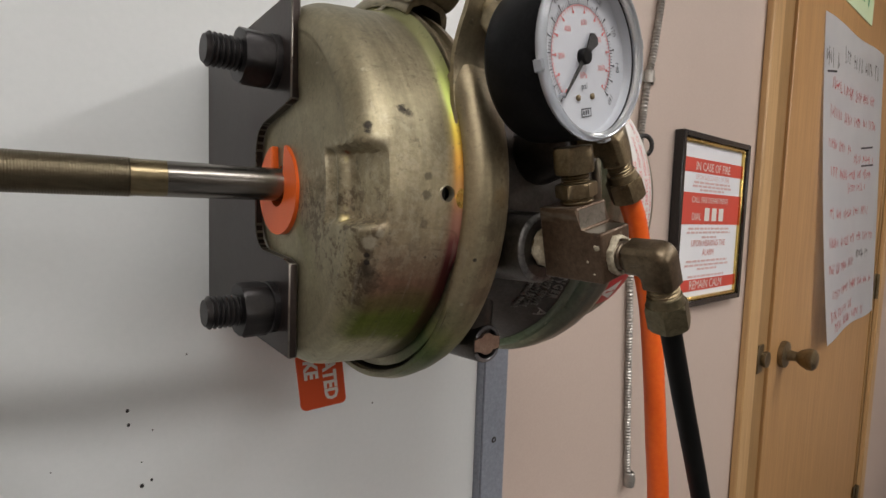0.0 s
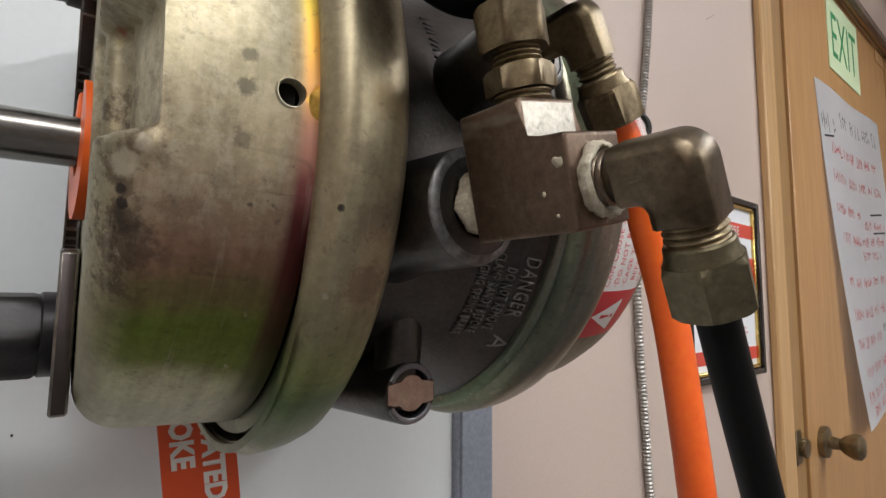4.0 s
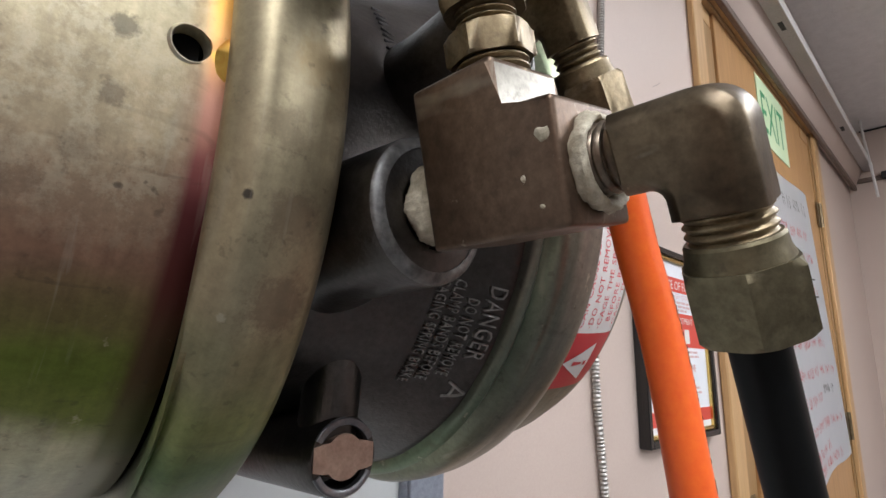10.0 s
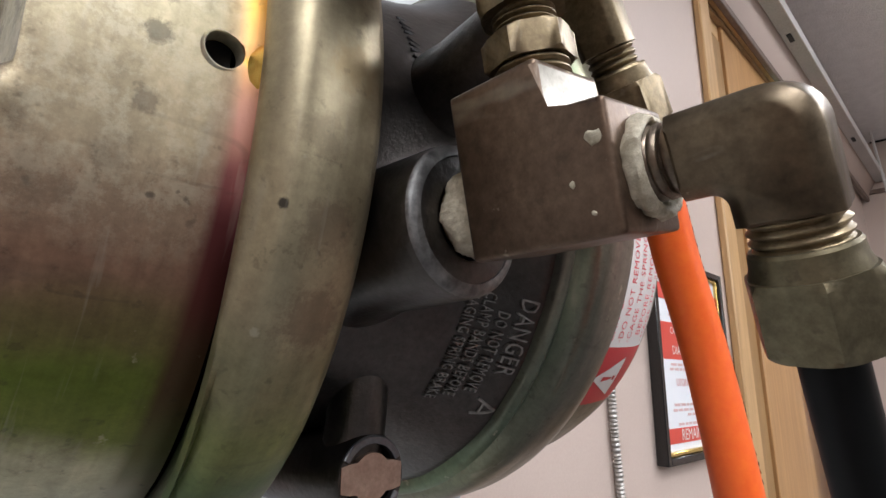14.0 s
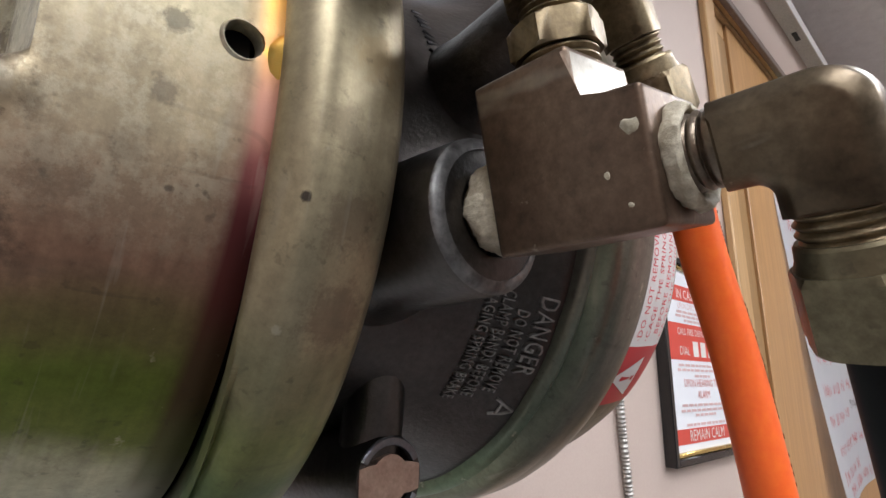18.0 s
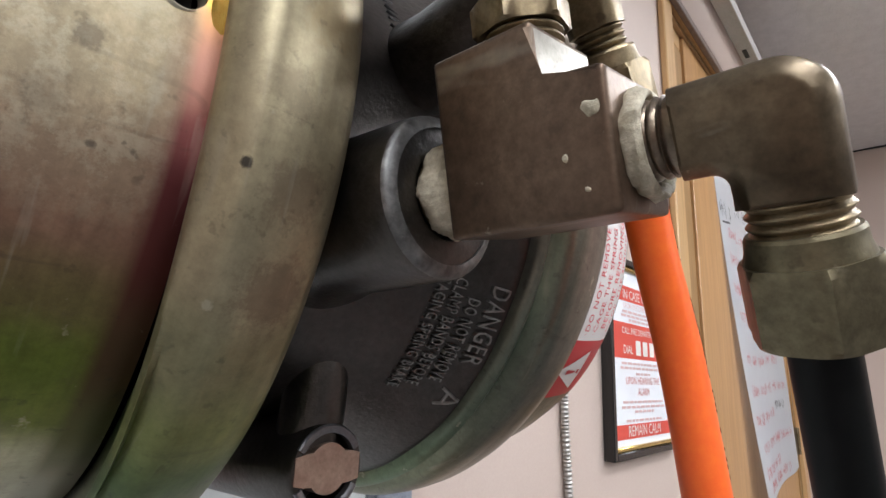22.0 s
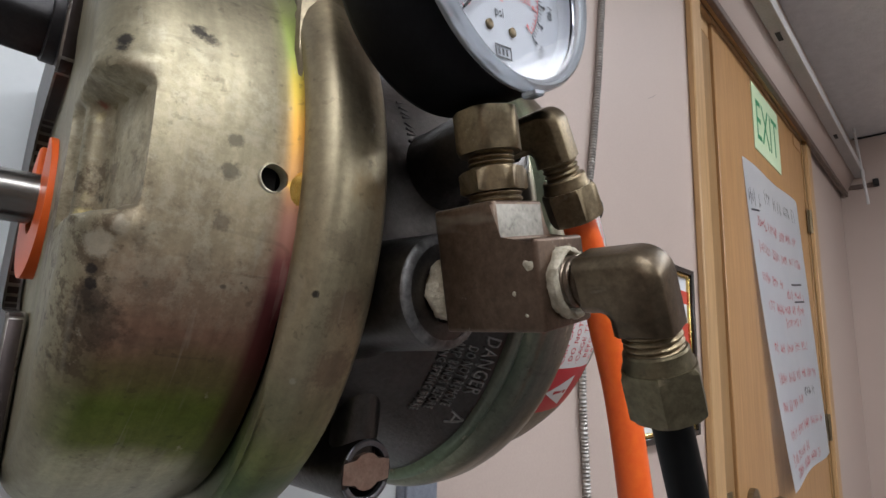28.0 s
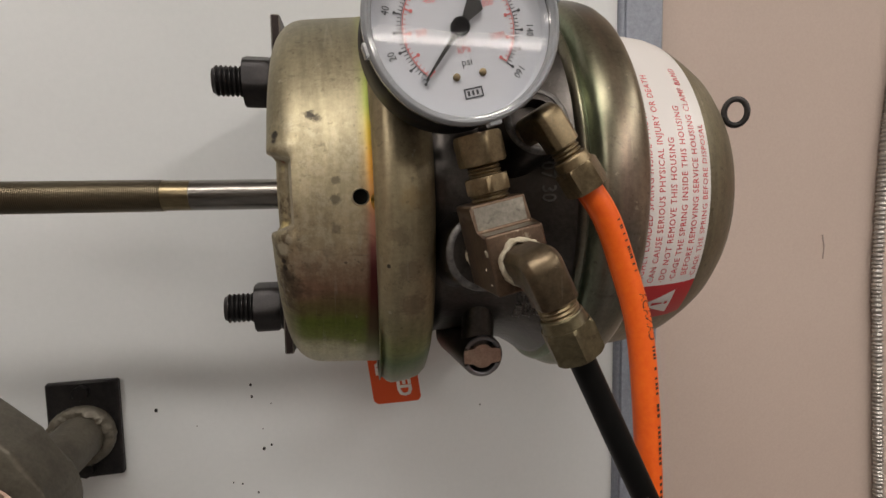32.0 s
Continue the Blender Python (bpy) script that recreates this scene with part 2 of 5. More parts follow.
DARK = (0.035, 0.03, 0.028)
# Cup: the lit front and the dark green underside are painted into the stops.
ZINC = zinc_plate("yellow_zinc_steel",
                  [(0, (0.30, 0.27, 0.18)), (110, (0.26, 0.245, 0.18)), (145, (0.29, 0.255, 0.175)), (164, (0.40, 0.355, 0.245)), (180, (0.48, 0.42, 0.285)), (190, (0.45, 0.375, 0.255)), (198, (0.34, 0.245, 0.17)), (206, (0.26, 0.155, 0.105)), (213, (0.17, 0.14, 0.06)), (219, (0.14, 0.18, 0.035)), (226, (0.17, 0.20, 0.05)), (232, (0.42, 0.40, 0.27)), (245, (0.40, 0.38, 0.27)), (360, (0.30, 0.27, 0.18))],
                  # Stains, and the bead's rubbed yellow with gold glints painted in.
                  [((0.0070, -0.0818, 1.3130), 0.0018, DARK, 0.9), ((0.0066, -0.0818, 1.3155), 0.0016, DARK, 0.9), ((0.0080, -0.0640, 1.3110), 0.0034, (0.12, 0.075, 0.05), 0.7), ((0.0085, -0.0640, 1.3075), 0.0018, (0.30, 0.08, 0.05), 0.7), ((0.0088, -0.0622, 1.2785), 0.0026, (0.80, 0.70, 0.36), 0.85), ((0.0088, -0.0622, 1.2835), 0.0020, (0.80, 0.70, 0.36), 0.45), ((0.0088, -0.0622, 1.2885), 0.0020, (0.80, 0.70, 0.36), 0.40), ((0.0088, -0.0622, 1.2935), 0.0020, (0.80, 0.70, 0.36), 0.40), ((0.0088, -0.0622, 1.2985), 0.0020, (0.80, 0.70, 0.36), 0.50), ((0.0088, -0.0622, 1.3030), 0.0020, (0.80, 0.70, 0.36), 0.50), ((0.0110, -0.0660, 1.2830), 0.0012, DARK, 0.7), ((0.0080, -0.0825, 1.2709), 0.0030, (0.62, 0.57, 0.44), 0.6), ((0.0105, -0.0855, 1.2745), 0.0018, (0.62, 0.57, 0.44), 0.5), ((0.0077, -0.0808, 1.2657), 0.0012, DARK, 0.9), ((0.0080, -0.0803, 1.2628), 0.0012, DARK, 0.9), ((0.0090, -0.0793, 1.2595), 0.0030, DARK, 0.6), ((0.0106, -0.0784, 1.2546), 0.0050, (0.05, 0.04, 0.03), 0.5), ((0.0287, -0.0910, 1.2971), 0.0017, (0.10, 0.09, 0.07), 0.6), ((0.0285, -0.0912, 1.2901), 0.0020, (0.10, 0.09, 0.07), 0.65), ((0.0286, -0.0900, 1.2785), 0.0018, (0.12, 0.10, 0.08), 0.5), ((0.0195, -0.0862, 1.3235), 0.0022, DARK, 0.9), ((0.0222, -0.0866, 1.3217), 0.0019, DARK, 0.8), ((0.0317, -0.0871, 1.2644), 0.0007, DARK, 0.6), ((0.0355, -0.0875, 1.2658), 0.0005, DARK, 0.6), ((0.0363, -0.0873, 1.2654), 0.0005, DARK, 0.6), ((0.0369, -0.0873, 1.2650), 0.0006, DARK, 0.6), ((0.0375, -0.0872, 1.2644), 0.0005, DARK, 0.6), ((0.0180, -0.0867, 1.2617), 0.0042, (0.15, 0.10, 0.07), 0.34), ((0.0255, -0.0885, 1.2690), 0.0030, (0.17, 0.125, 0.09), 0.26), ((0.0140, -0.0880, 1.2710), 0.0026, (0.15, 0.115, 0.09), 0.26), ((0.0420, -0.0945, 1.2895), 0.0016, (0.9, 0.55, 0.12), 0.9)],
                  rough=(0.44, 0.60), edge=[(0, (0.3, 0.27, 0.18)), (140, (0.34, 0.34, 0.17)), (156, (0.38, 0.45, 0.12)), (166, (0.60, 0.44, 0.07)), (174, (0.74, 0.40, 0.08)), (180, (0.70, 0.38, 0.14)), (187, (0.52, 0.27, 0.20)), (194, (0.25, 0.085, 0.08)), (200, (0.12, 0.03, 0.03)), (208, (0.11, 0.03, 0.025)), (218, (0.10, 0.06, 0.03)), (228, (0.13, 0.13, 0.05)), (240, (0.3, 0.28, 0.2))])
# Band: its underside stops darken like the cup's.
ZINC_RING = zinc_plate("yellow_zinc_band",
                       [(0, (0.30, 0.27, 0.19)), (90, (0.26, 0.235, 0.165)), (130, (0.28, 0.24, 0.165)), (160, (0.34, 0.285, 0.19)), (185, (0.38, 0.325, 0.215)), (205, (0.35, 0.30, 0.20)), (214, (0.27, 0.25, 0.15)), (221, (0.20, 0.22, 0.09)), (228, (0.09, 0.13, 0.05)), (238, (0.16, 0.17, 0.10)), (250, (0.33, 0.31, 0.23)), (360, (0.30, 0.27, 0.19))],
                       [((0.0475, -0.1005, 1.2640), 0.0009, DARK, 0.9), ((0.0560, -0.1020, 1.2900), 0.0050, (0.46, 0.33, 0.16), 0.4), ((0.0520, -0.1010, 1.2760), 0.0045, (0.21, 0.165, 0.11), 0.5), ((0.0560, -0.0990, 1.2620), 0.0050, (0.20, 0.15, 0.105), 0.5), ((0.0580, -0.0950, 1.2460), 0.0060, (0.17, 0.12, 0.085), 0.5), ((0.0600, -0.1010, 1.2990), 0.0040, (0.22, 0.18, 0.12), 0.5), ((0.0470, -0.1000, 1.2550), 0.0006, (0.7, 0.62, 0.45), 0.8)], rough=(0.36, 0.54))
# Rim: lit bead, shaded groove and pink reflection are painted as bands.
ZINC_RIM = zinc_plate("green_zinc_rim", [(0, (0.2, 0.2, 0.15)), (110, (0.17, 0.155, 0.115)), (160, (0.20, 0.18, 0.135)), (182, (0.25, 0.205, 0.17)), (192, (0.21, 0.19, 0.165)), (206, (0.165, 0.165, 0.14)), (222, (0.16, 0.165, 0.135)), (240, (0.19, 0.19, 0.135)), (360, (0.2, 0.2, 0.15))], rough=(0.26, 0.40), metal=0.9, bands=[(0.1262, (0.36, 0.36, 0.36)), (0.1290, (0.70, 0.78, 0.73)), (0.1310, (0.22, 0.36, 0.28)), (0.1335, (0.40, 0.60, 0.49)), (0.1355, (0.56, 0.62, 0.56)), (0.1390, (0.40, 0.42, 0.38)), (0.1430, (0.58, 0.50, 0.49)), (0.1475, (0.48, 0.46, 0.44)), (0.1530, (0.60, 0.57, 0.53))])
# Housing: stops are darker over the top and below the front.
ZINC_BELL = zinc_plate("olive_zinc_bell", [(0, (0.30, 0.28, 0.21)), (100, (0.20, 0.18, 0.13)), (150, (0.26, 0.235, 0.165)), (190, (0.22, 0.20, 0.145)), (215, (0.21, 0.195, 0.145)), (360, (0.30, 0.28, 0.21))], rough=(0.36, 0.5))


def tarnished(name, a, b, scale, rough, metal, fine, bump, pale, dark):
    """Two-toned metal with bright flecks, pits and fine scratches."""
    m = Mat(name, rough, metal)
    big = m.noise(scale, 5, 0.62)
    small = m.noise(fine, 3, 0.7)
    c = m.mix(m.ramp(big, [(0.34, (0, 0, 0)), (0.66, (1, 1, 1))]), a, b)
    c = m.mix(0.5, c, m.ramp(small, [(0.28, (0.25, 0.25, 0.25)), (0.72, (0.78, 0.78, 0.78))]), "OVERLAY")
    c, scratch = wear(m, c, pale, dark)
    return m.colour(c).roughness(big, rough - 0.1, rough + 0.12).bump(small, bump, 0.0005).m


CAST = mottled("dark_cast_aluminium", (0.062, 0.056, 0.052), (0.108, 0.099, 0.092), 34, 0.37, 1.0, 520, 0.30)
CAST_RUB = mottled("rubbed_cast_edge", (0.10, 0.098, 0.095), (0.26, 0.255, 0.25), 260, 0.48, 0.9, 600, 0.2)
BRASS = tarnished("aged_brass", (0.165, 0.125, 0.072), (0.255, 0.20, 0.122), 60, 0.40, 0.9, 700, 0.10, 0.2, 0.4)
BRASS_DARK = tarnished("brown_tarnished_brass", (0.090, 0.058, 0.040), (0.150, 0.102, 0.070), 45, 0.42, 0.8, 420, 0.12, 0.34, 0.3)
BRASS_BROWN = tarnished("olive_brown_elbow_brass", (0.082, 0.060, 0.038), (0.168, 0.128, 0.082), 38, 0.36, 0.85, 420, 0.12, 0.34, 0.3)
BRASS_OLIVE = tarnished("olive_brass_nut", (0.105, 0.088, 0.052), (0.175, 0.148, 0.092), 50, 0.42, 0.9, 500, 0.12, 0.2, 0.4)
BRASS_EDGE = tarnished("rubbed_brass_edge", (0.13, 0.10, 0.075), (0.22, 0.175, 0.13), 90, 0.32, 0.9, 600, 0.1, 0.3, 0.4)
MILLED = tarnished("milled_brass_face", (0.20, 0.185, 0.155), (0.27, 0.25, 0.215), 80, 0.32, 0.9, 500, 0.06, 0.2, 0.4)
SEALANT = mottled("cream_thread_sealant", (0.58, 0.53, 0.41), (0.36, 0.31, 0.22), 320, 0.7, 0.0, 900, 0.5)
BLACK_STEEL = mottled("black_oxide_steel", (0.024, 0.023, 0.024), (0.050, 0.046, 0.046), 60, 0.42, 0.7, 700, 0.1)
PLATE_EDGE = mottled("rubbed_plate_edge", (0.16, 0.145, 0.13), (0.30, 0.28, 0.25), 90, 0.3, 0.9, 500, 0.1)
PLATE_STEEL = mottled("dark_hot_rolled_steel", (0.030, 0.022, 0.020), (0.056, 0.043, 0.040), 16, 0.4, 0.7, 300, 0.08)
ROD_STEEL = mottled("bronze_plated_rod", (0.085, 0.068, 0.045), (0.135, 0.112, 0.074), 40, 0.35, 0.9, 500, 0.08, stretch=(0.2, 1, 1))
# Bare rod: mirrored light and dark streaks are put into the colour.
ROD_BARE = mottled("reflection_streaked_rod", (0.022, 0.02, 0.02), (0.34, 0.32, 0.29), 34, 0.25, 0.95, 500, 0.05, stretch=(0.12, 1, 1))
ORANGE_PLASTIC = Mat("orange_plastic", 0.38, 0, (0.86, 0.14, 0.02)).m
ORANGE_HOSE = mottled("orange_nylon_hose", (0.86, 0.13, 0.012), (0.80, 0.105, 0.01), 20, 0.42, 0.0, 400, 0.04)
BLACK_HOSE = mottled("black_nylon_hose", (0.002, 0.002, 0.002), (0.004, 0.004, 0.004), 30, 0.5, 0.0, 400, 0.05)
BLACK_HOSE.node_tree.nodes["Principled BSDF"].inputs["Specular IOR Level"].default_value = 0.15
INK = Mat("black_ink", 0.6, 0, (0.012, 0.012, 0.012)).m
BOARD = mottled("white_board_enamel", (0.67, 0.70, 0.705), (0.72, 0.745, 0.75), 1.8, 0.34, 0.0, 220, 0.01, grain=0.08)
FRAME_GREY = mottled("grey_painted_metal", (0.24, 0.265, 0.315), (0.28, 0.305, 0.36), 12, 0.45, 0.1, 300, 0.05)
WALL = mottled("pink_beige_painted_wall", (0.555, 0.448, 0.388), (0.59, 0.478, 0.415), 2.2, 0.6, 0.0, 420, 0.05, grain=0.10)
CEILING = mottled("grey_stippled_ceiling", (0.84, 0.82, 0.82), (0.92, 0.90, 0.90), 24, 0.85, 0.0, 120, 0.9, dist=0.01)
WHITE_METAL = mottled("white_enamel_metal", (0.66, 0.64, 0.62), (0.72, 0.70, 0.68), 9, 0.35, 0.0, 200, 0.02)
# For the unseen south wall; dark so that the metal reflects less light.
DARK_WALL = mottled("dark_brown_wall", (0.16, 0.14, 0.12), (0.22, 0.195, 0.17), 3, 0.6, 0.0, 260, 0.06)
FLOOR = mottled("vinyl_floor", (0.115, 0.115, 0.115), (0.155, 0.155, 0.155), 6, 0.4, 0.0, 90, 0.05)


def wood(name, a, b, rough=0.42):
    m = Mat(name, rough)
    g = m.noise(9, 6, 0.65, (6, 6, 0.35), 0.4)
    f = m.noise(60, 4, 0.7, (4, 4, 0.12))
    c = m.mix(m.ramp(g, [(0.35, (0, 0, 0)), (0.65, (1, 1, 1))]), a, b)
    c = m.mix(0.3, c, m.ramp(f, [(0.3, (0.3, 0.3, 0.3)), (0.7, (0.7, 0.7, 0.7))]), "OVERLAY")
    return m.colour(c).bump(f, 0.06, 0.0006).m


DOOR_WOOD = wood("varnished_birch_door", (0.43, 0.235, 0.092), (0.50, 0.28, 0.115))
TRIM_WOOD = wood("varnished_fir_trim", (0.50, 0.30, 0.13), (0.60, 0.38, 0.18))

JAMB_WOOD = wood("varnished_ochre_jamb", (0.31, 0.175, 0.065), (0.37, 0.215, 0.085))
SOFFIT_TRIM = wood("dark_stained_trim", (0.15, 0.105, 0.085), (0.20, 0.145, 0.12), 0.55)
TRAY_GREY = mottled("grey_enamel_tray", (0.40, 0.385, 0.375), (0.46, 0.44, 0.43), 9, 0.4, 0.2, 200, 0.02)

# ---- mesh helpers ----


def thing(name, place, label, category, group="", kind=""):
    ob = new(name)
    ob.location = place
    ob.empty_display_size = 0.02
    return tagged(ob, label, category, group, kind)


def finish(bm, smooth=40):
    bmesh.ops.recalc_face_normals(bm, faces=bm.faces)
    for f in bm.faces:
        f.smooth = True
    lim = radians(smooth)
    for e in bm.edges:
        if len(e.link_faces) == 2 and e.calc_face_angle(0) > lim:
            e.smooth = False


def world_at(ob):
    if ob.parent is None:
        return ob.matrix_basis.copy()
    return world_at(ob.parent) @ ob.matrix_parent_inverse @ ob.matrix_basis


def part(name, bm, material, parent=None, label="", smooth=40, category="", kind="", group=""):
    """Links a bmesh, built in world places, as one mesh object."""
    finish(bm, smooth)
    me = bpy.data.meshes.new(name)
    bm.to_mesh(me)
    bm.free()
    for mt in (material if isinstance(material, (list, tuple)) else [material]):
        me.materials.append(mt)
    ob = new(name, me)
    if parent is not None:
        ob.parent = parent
        ob.matrix_parent_inverse = world_at(parent).inverted()
    return tagged(ob, label, category, "" if not group else group, kind)


def frame_z(p, d, up=(0, 0, 1)):
    """A frame at p whose z axis is d."""
    z = Vector(d).normalized()
    u = Vector(up)
    if abs(z.dot(u)) > 0.98:
        u = Vector((1, 0, 0))
    x = u.cross(z).normalized()
    y = z.cross(x)
    return Matrix(((x.x, y.x, z.x, p[0]), (x.y, y.y, z.y, p[1]), (x.z, y.z, z.z, p[2]), (0, 0, 0, 1)))


def lathe(bm, prof, m, seg=48, a0=0.0, a1=math.tau, cap=False):
    """Turns a profile of (along, radius) round the frame's z axis."""
    full = abs(a1 - a0 - math.tau) < 1e-6
    n = seg if full else seg + 1
    rings = []
    for s, r in prof:
        if r < 1e-7:
            rings.append([bm.verts.new(m @ Vector((0, 0, s)))] * n)
        else:
            rings.append([bm.verts.new(m @ Vector((r * math.cos(a0 + (a1 - a0) * k / seg), r * math.sin(a0 + (a1 - a0) * k / seg), s))) for k in range(n)])
    for ra, rb in zip(rings, rings[1:]):
        for k in range(seg):
            j = (k + 1) % n
            vs = []
            for v in (ra[k], ra[j], rb[j], rb[k]):
                if v not in vs:
                    vs.append(v)
            if len(vs) > 2:
                bm.faces.new(vs)
    if cap:
        for k in (0, n - 1):
            vs = [r[k] for r in rings]
            if len(set(vs)) > 2:
                bm.faces.new(vs)
    return bm


def arc(cx, cy, r, a, b, n=6):
    return [(cx + r * math.cos(radians(a + (b - a) * k / n)), cy + r * math.sin(radians(a + (b - a) * k / n))) for k in range(n + 1)]


def prism(bm, poly, m, h0, h1, bevel=0.0, seg=1, worn=-1):
    """A polygon in the frame's xy plane, from height h0 to h1; worn names the edges' material slot."""
    lo = [bm.verts.new(m @ Vector((x, y, h0))) for x, y in poly]
    hi = [bm.verts.new(m @ Vector((x, y, h1))) for x, y in poly]
    fs = [bm.faces.new(lo[::-1]), bm.faces.new(hi)]
    for k in range(len(poly)):
        j = (k + 1) % len(poly)
        fs.append(bm.faces.new((lo[k], lo[j], hi[j], hi[k])))
    if bevel:
        es = list({e for f in fs for e in f.edges})
        bmesh.ops.bevel(bm, geom=es, offset=bevel, segments=seg, profile=0.6, affect="EDGES", clamp_overlap=True, material=worn)
    return bm


def box(bm, x0, x1, y0, y1, z0, z1, bevel=0.0, m=Matrix(), seg=1):
    return prism(bm, [(x0, y0), (x1, y0), (x1, y1), (x0, y1)], m, z0, z1, bevel, seg)


def hexnut(bm, m, across, h0, h1, hole=0.0):
    """A hexagonal nut along the frame's z, its corners turned down at both ends."""
    rc = across / math.sqrt(3)
    ri = across / 2
    n = 48
    rings = []
    for s, kind in ((h0, 0), (h0 + 0.10 * (h1 - h0), 1), (h1 - 0.08 * (h1 - h0), 1), (h1, 0)):
        ring = []
        for k in range(n):
            a = math.tau * k / n
            d = (a + math.pi / 6) % (math.pi / 3) - math.pi / 6
            rh = ri / math.cos(d)
            r = rh if kind else min(rh, ri * 1.045)
            ring.append(bm.verts.new(m @ Vector((r * math.cos(a), r * math.sin(a), s))))
        rings.append(ring)
    for ra, rb in zip(rings, rings[1:]):
        for k in range(n):
            bm.faces.new((ra[k], ra[(k + 1) % n], rb[(k + 1) % n], rb[k]))
    for ring in (rings[0][::-1], rings[-1]):
        if hole:
            inner = [bm.verts.new(m @ Vector((hole * math.cos(math.tau * k / n), hole * math.sin(math.tau * k / n), h0 if ring is not rings[-1] else h1))) for k in range(n)]
            if ring is not rings[-1]:
                inner = inner[::-1]
            for k in range(n):
                bm.faces.new((ring[k], ring[(k + 1) % n], inner[(k + 1) % n], inner[k]))
        else:
            bm.faces.new(ring)
    return bm


def thread(s0, s1, r, pitch, depth):
    """A profile with the ridges of a screw thread."""
    out = []
    n = max(1, int(round((s1 - s0) / pitch)))
    for k in range(n):
        a = s0 + (s1 - s0) * k / n
        p = (s1 - s0) / n
        out += [(a, r - depth), (a + 0.42 * p, r), (a + 0.58 * p, r)]
    return out + [(s1, r - depth)]


def tube(bm, pts, radius, seg=20, caps=True):
    """A round tube along points, smoothly joined."""
    vs = [Vector(p) for p in pts]
    x = None
    rings = []
    for k, p in enumerate(vs):
        d = (vs[min(k + 1, len(vs) - 1)] - vs[max(k - 1, 0)]).normalized()
        if x is None:
            x = d.orthogonal().normalized()
        x = (x - d * x.dot(d)).normalized()
        y = d.cross(x)
        r = radius(k / (len(vs) - 1)) if callable(radius) else radius
        rings.append([bm.verts.new(p + r * (math.cos(math.tau * j / seg) * x + math.sin(math.tau * j / seg) * y)) for j in range(seg)])
    for ra, rb in zip(rings, rings[1:]):
        for j in range(seg):
            bm.faces.new((ra[j], ra[(j + 1) % seg], rb[(j + 1) % seg], rb[j]))
    if caps:
        bm.faces.new(rings[0][::-1])
        bm.faces.new(rings[-1])
    return bm


def spline(pts, n=12):
    """Points along a smooth curve through pts."""
    v = [Vector(p) for p in pts]
    v = [2 * v[0] - v[1]] + v + [2 * v[-1] - v[-2]]
    out = []
    for k in range(1, len(v) - 2):
        a, b, c, d = v[k - 1:k + 3]
        for j in range(n):
            t = j / n
            out.append(0.5 * ((2 * b) + (c - a) * t + (2 * a - 5 * b + 4 * c - d) * t * t + (3 * b - a - 3 * c + d) * t ** 3))
    return out + [v[-2]]


def letters(bm, text, size, fn, align="LEFT", extrude=0.0, squeeze=1.0, spacing=1.0, bold=0.0):
    """Adds a line of writing; fn turns the flat (x, y, height) of each vertex into a place."""
    cu = bpy.data.curves.new("writing", "FONT")
    cu.body, cu.size, cu.align_x, cu.extrude, cu.resolution_u = text, size, align, extrude, 2
    cu.space_character, cu.offset = spacing, bold
    ob = bpy.data.objects.new("writing", cu)
    scene.collection.objects.link(ob)
    bpy.context.view_layer.update()
    me = bpy.data.meshes.new_from_object(ob.evaluated_get(bpy.context.evaluated_depsgraph_get()))
    vs = [bm.verts.new(fn(v.co.x * squeeze, v.co.y, v.co.z)) for v in me.vertices]
    for p in me.polygons:
        try:
            bm.faces.new([vs[k] for k in p.vertices])
        except ValueError:
            pass
    bpy.data.objects.remove(ob)
    bpy.data.curves.remove(cu)
    bpy.data.meshes.remove(me)
    return bm


def flat_on(o, u, v, n=(0, 0, 0)):
    """A mapping of flat writing to the plane at o, with u along and v up."""
    o, u, v, n = Vector(o), Vector(u), Vector(v), Vector(n)
    return lambda x, y, z: o + u * x + v * y + n * z


# ---- room ----
WY = 0.18
XE, XW, YS = 3.25, -2.6, -4.2


def structure(name, bm, material, label, category, parent=None):
    return part(name, bm, material, parent, label, category=category, kind="structure")


b = bmesh.new()
box(b, XW, XE, YS, WY + 0.5, -0.1, 0.0)
structure("floor", b, FLOOR, "plain vinyl floor of the classroom", "floor")
b = bmesh.new()
box(b, XW - 0.1, XE + 0.1, YS - 0.1, WY + 0.5, CEIL, CEIL + 0.1)
structure("ceiling", b, CEILING, "grey stippled plaster ceiling", "ceiling")
DX0, DX1, DTOP = 1.165, 2.355, 2.135
b = bmesh.new()
box(b, XW, DX0, WY, WY + 0.12, 0, CEIL)
box(b, DX1, XE, WY, WY + 0.12, 0, CEIL)
box(b, DX0, DX1, WY, WY + 0.12, DTOP, CEIL)
structure("wall_north", b, WALL, "pink beige painted wall with a door", "wall")
b = bmesh.new()
box(b, XE, XE + 0.1, YS, WY + 0.12, 0, CEIL)
structure("wall_east", b, WALL, "pink beige painted end wall", "wall")
b = bmesh.new()
box(b, XW - 0.1, XW, YS, WY + 0.12, 0, CEIL)
structure("wall_west", b, WALL, "pink beige painted wall", "wall")
# Unseen wall, added dark to dim what the chamber reflects.
b = bmesh.new()
box(b, XW, XE, YS - 0.1, YS, 0, CEIL)
structure("wall_south", b, DARK_WALL, "unseen plain wall, coloured dark brown to dim reflections", "wall")
# coved soffit over the door, a brown trim strip under it and a grey metal tray with a white lip
ALONG = Matrix(((0, 0, 1, 0), (1, 0, 0, 0), (0, 1, 0, 0), (0, 0, 0, 1)))
b = bmesh.new()
prism(b, [(WY - 0.001, 2.140), (WY - 0.030, 2.140), (WY - 0.064, 2.212), (WY - 0.064, CEIL - 0.004), (WY - 0.001, CEIL - 0.004)], ALONG, 0.75, XE - 0.004, 0.003)
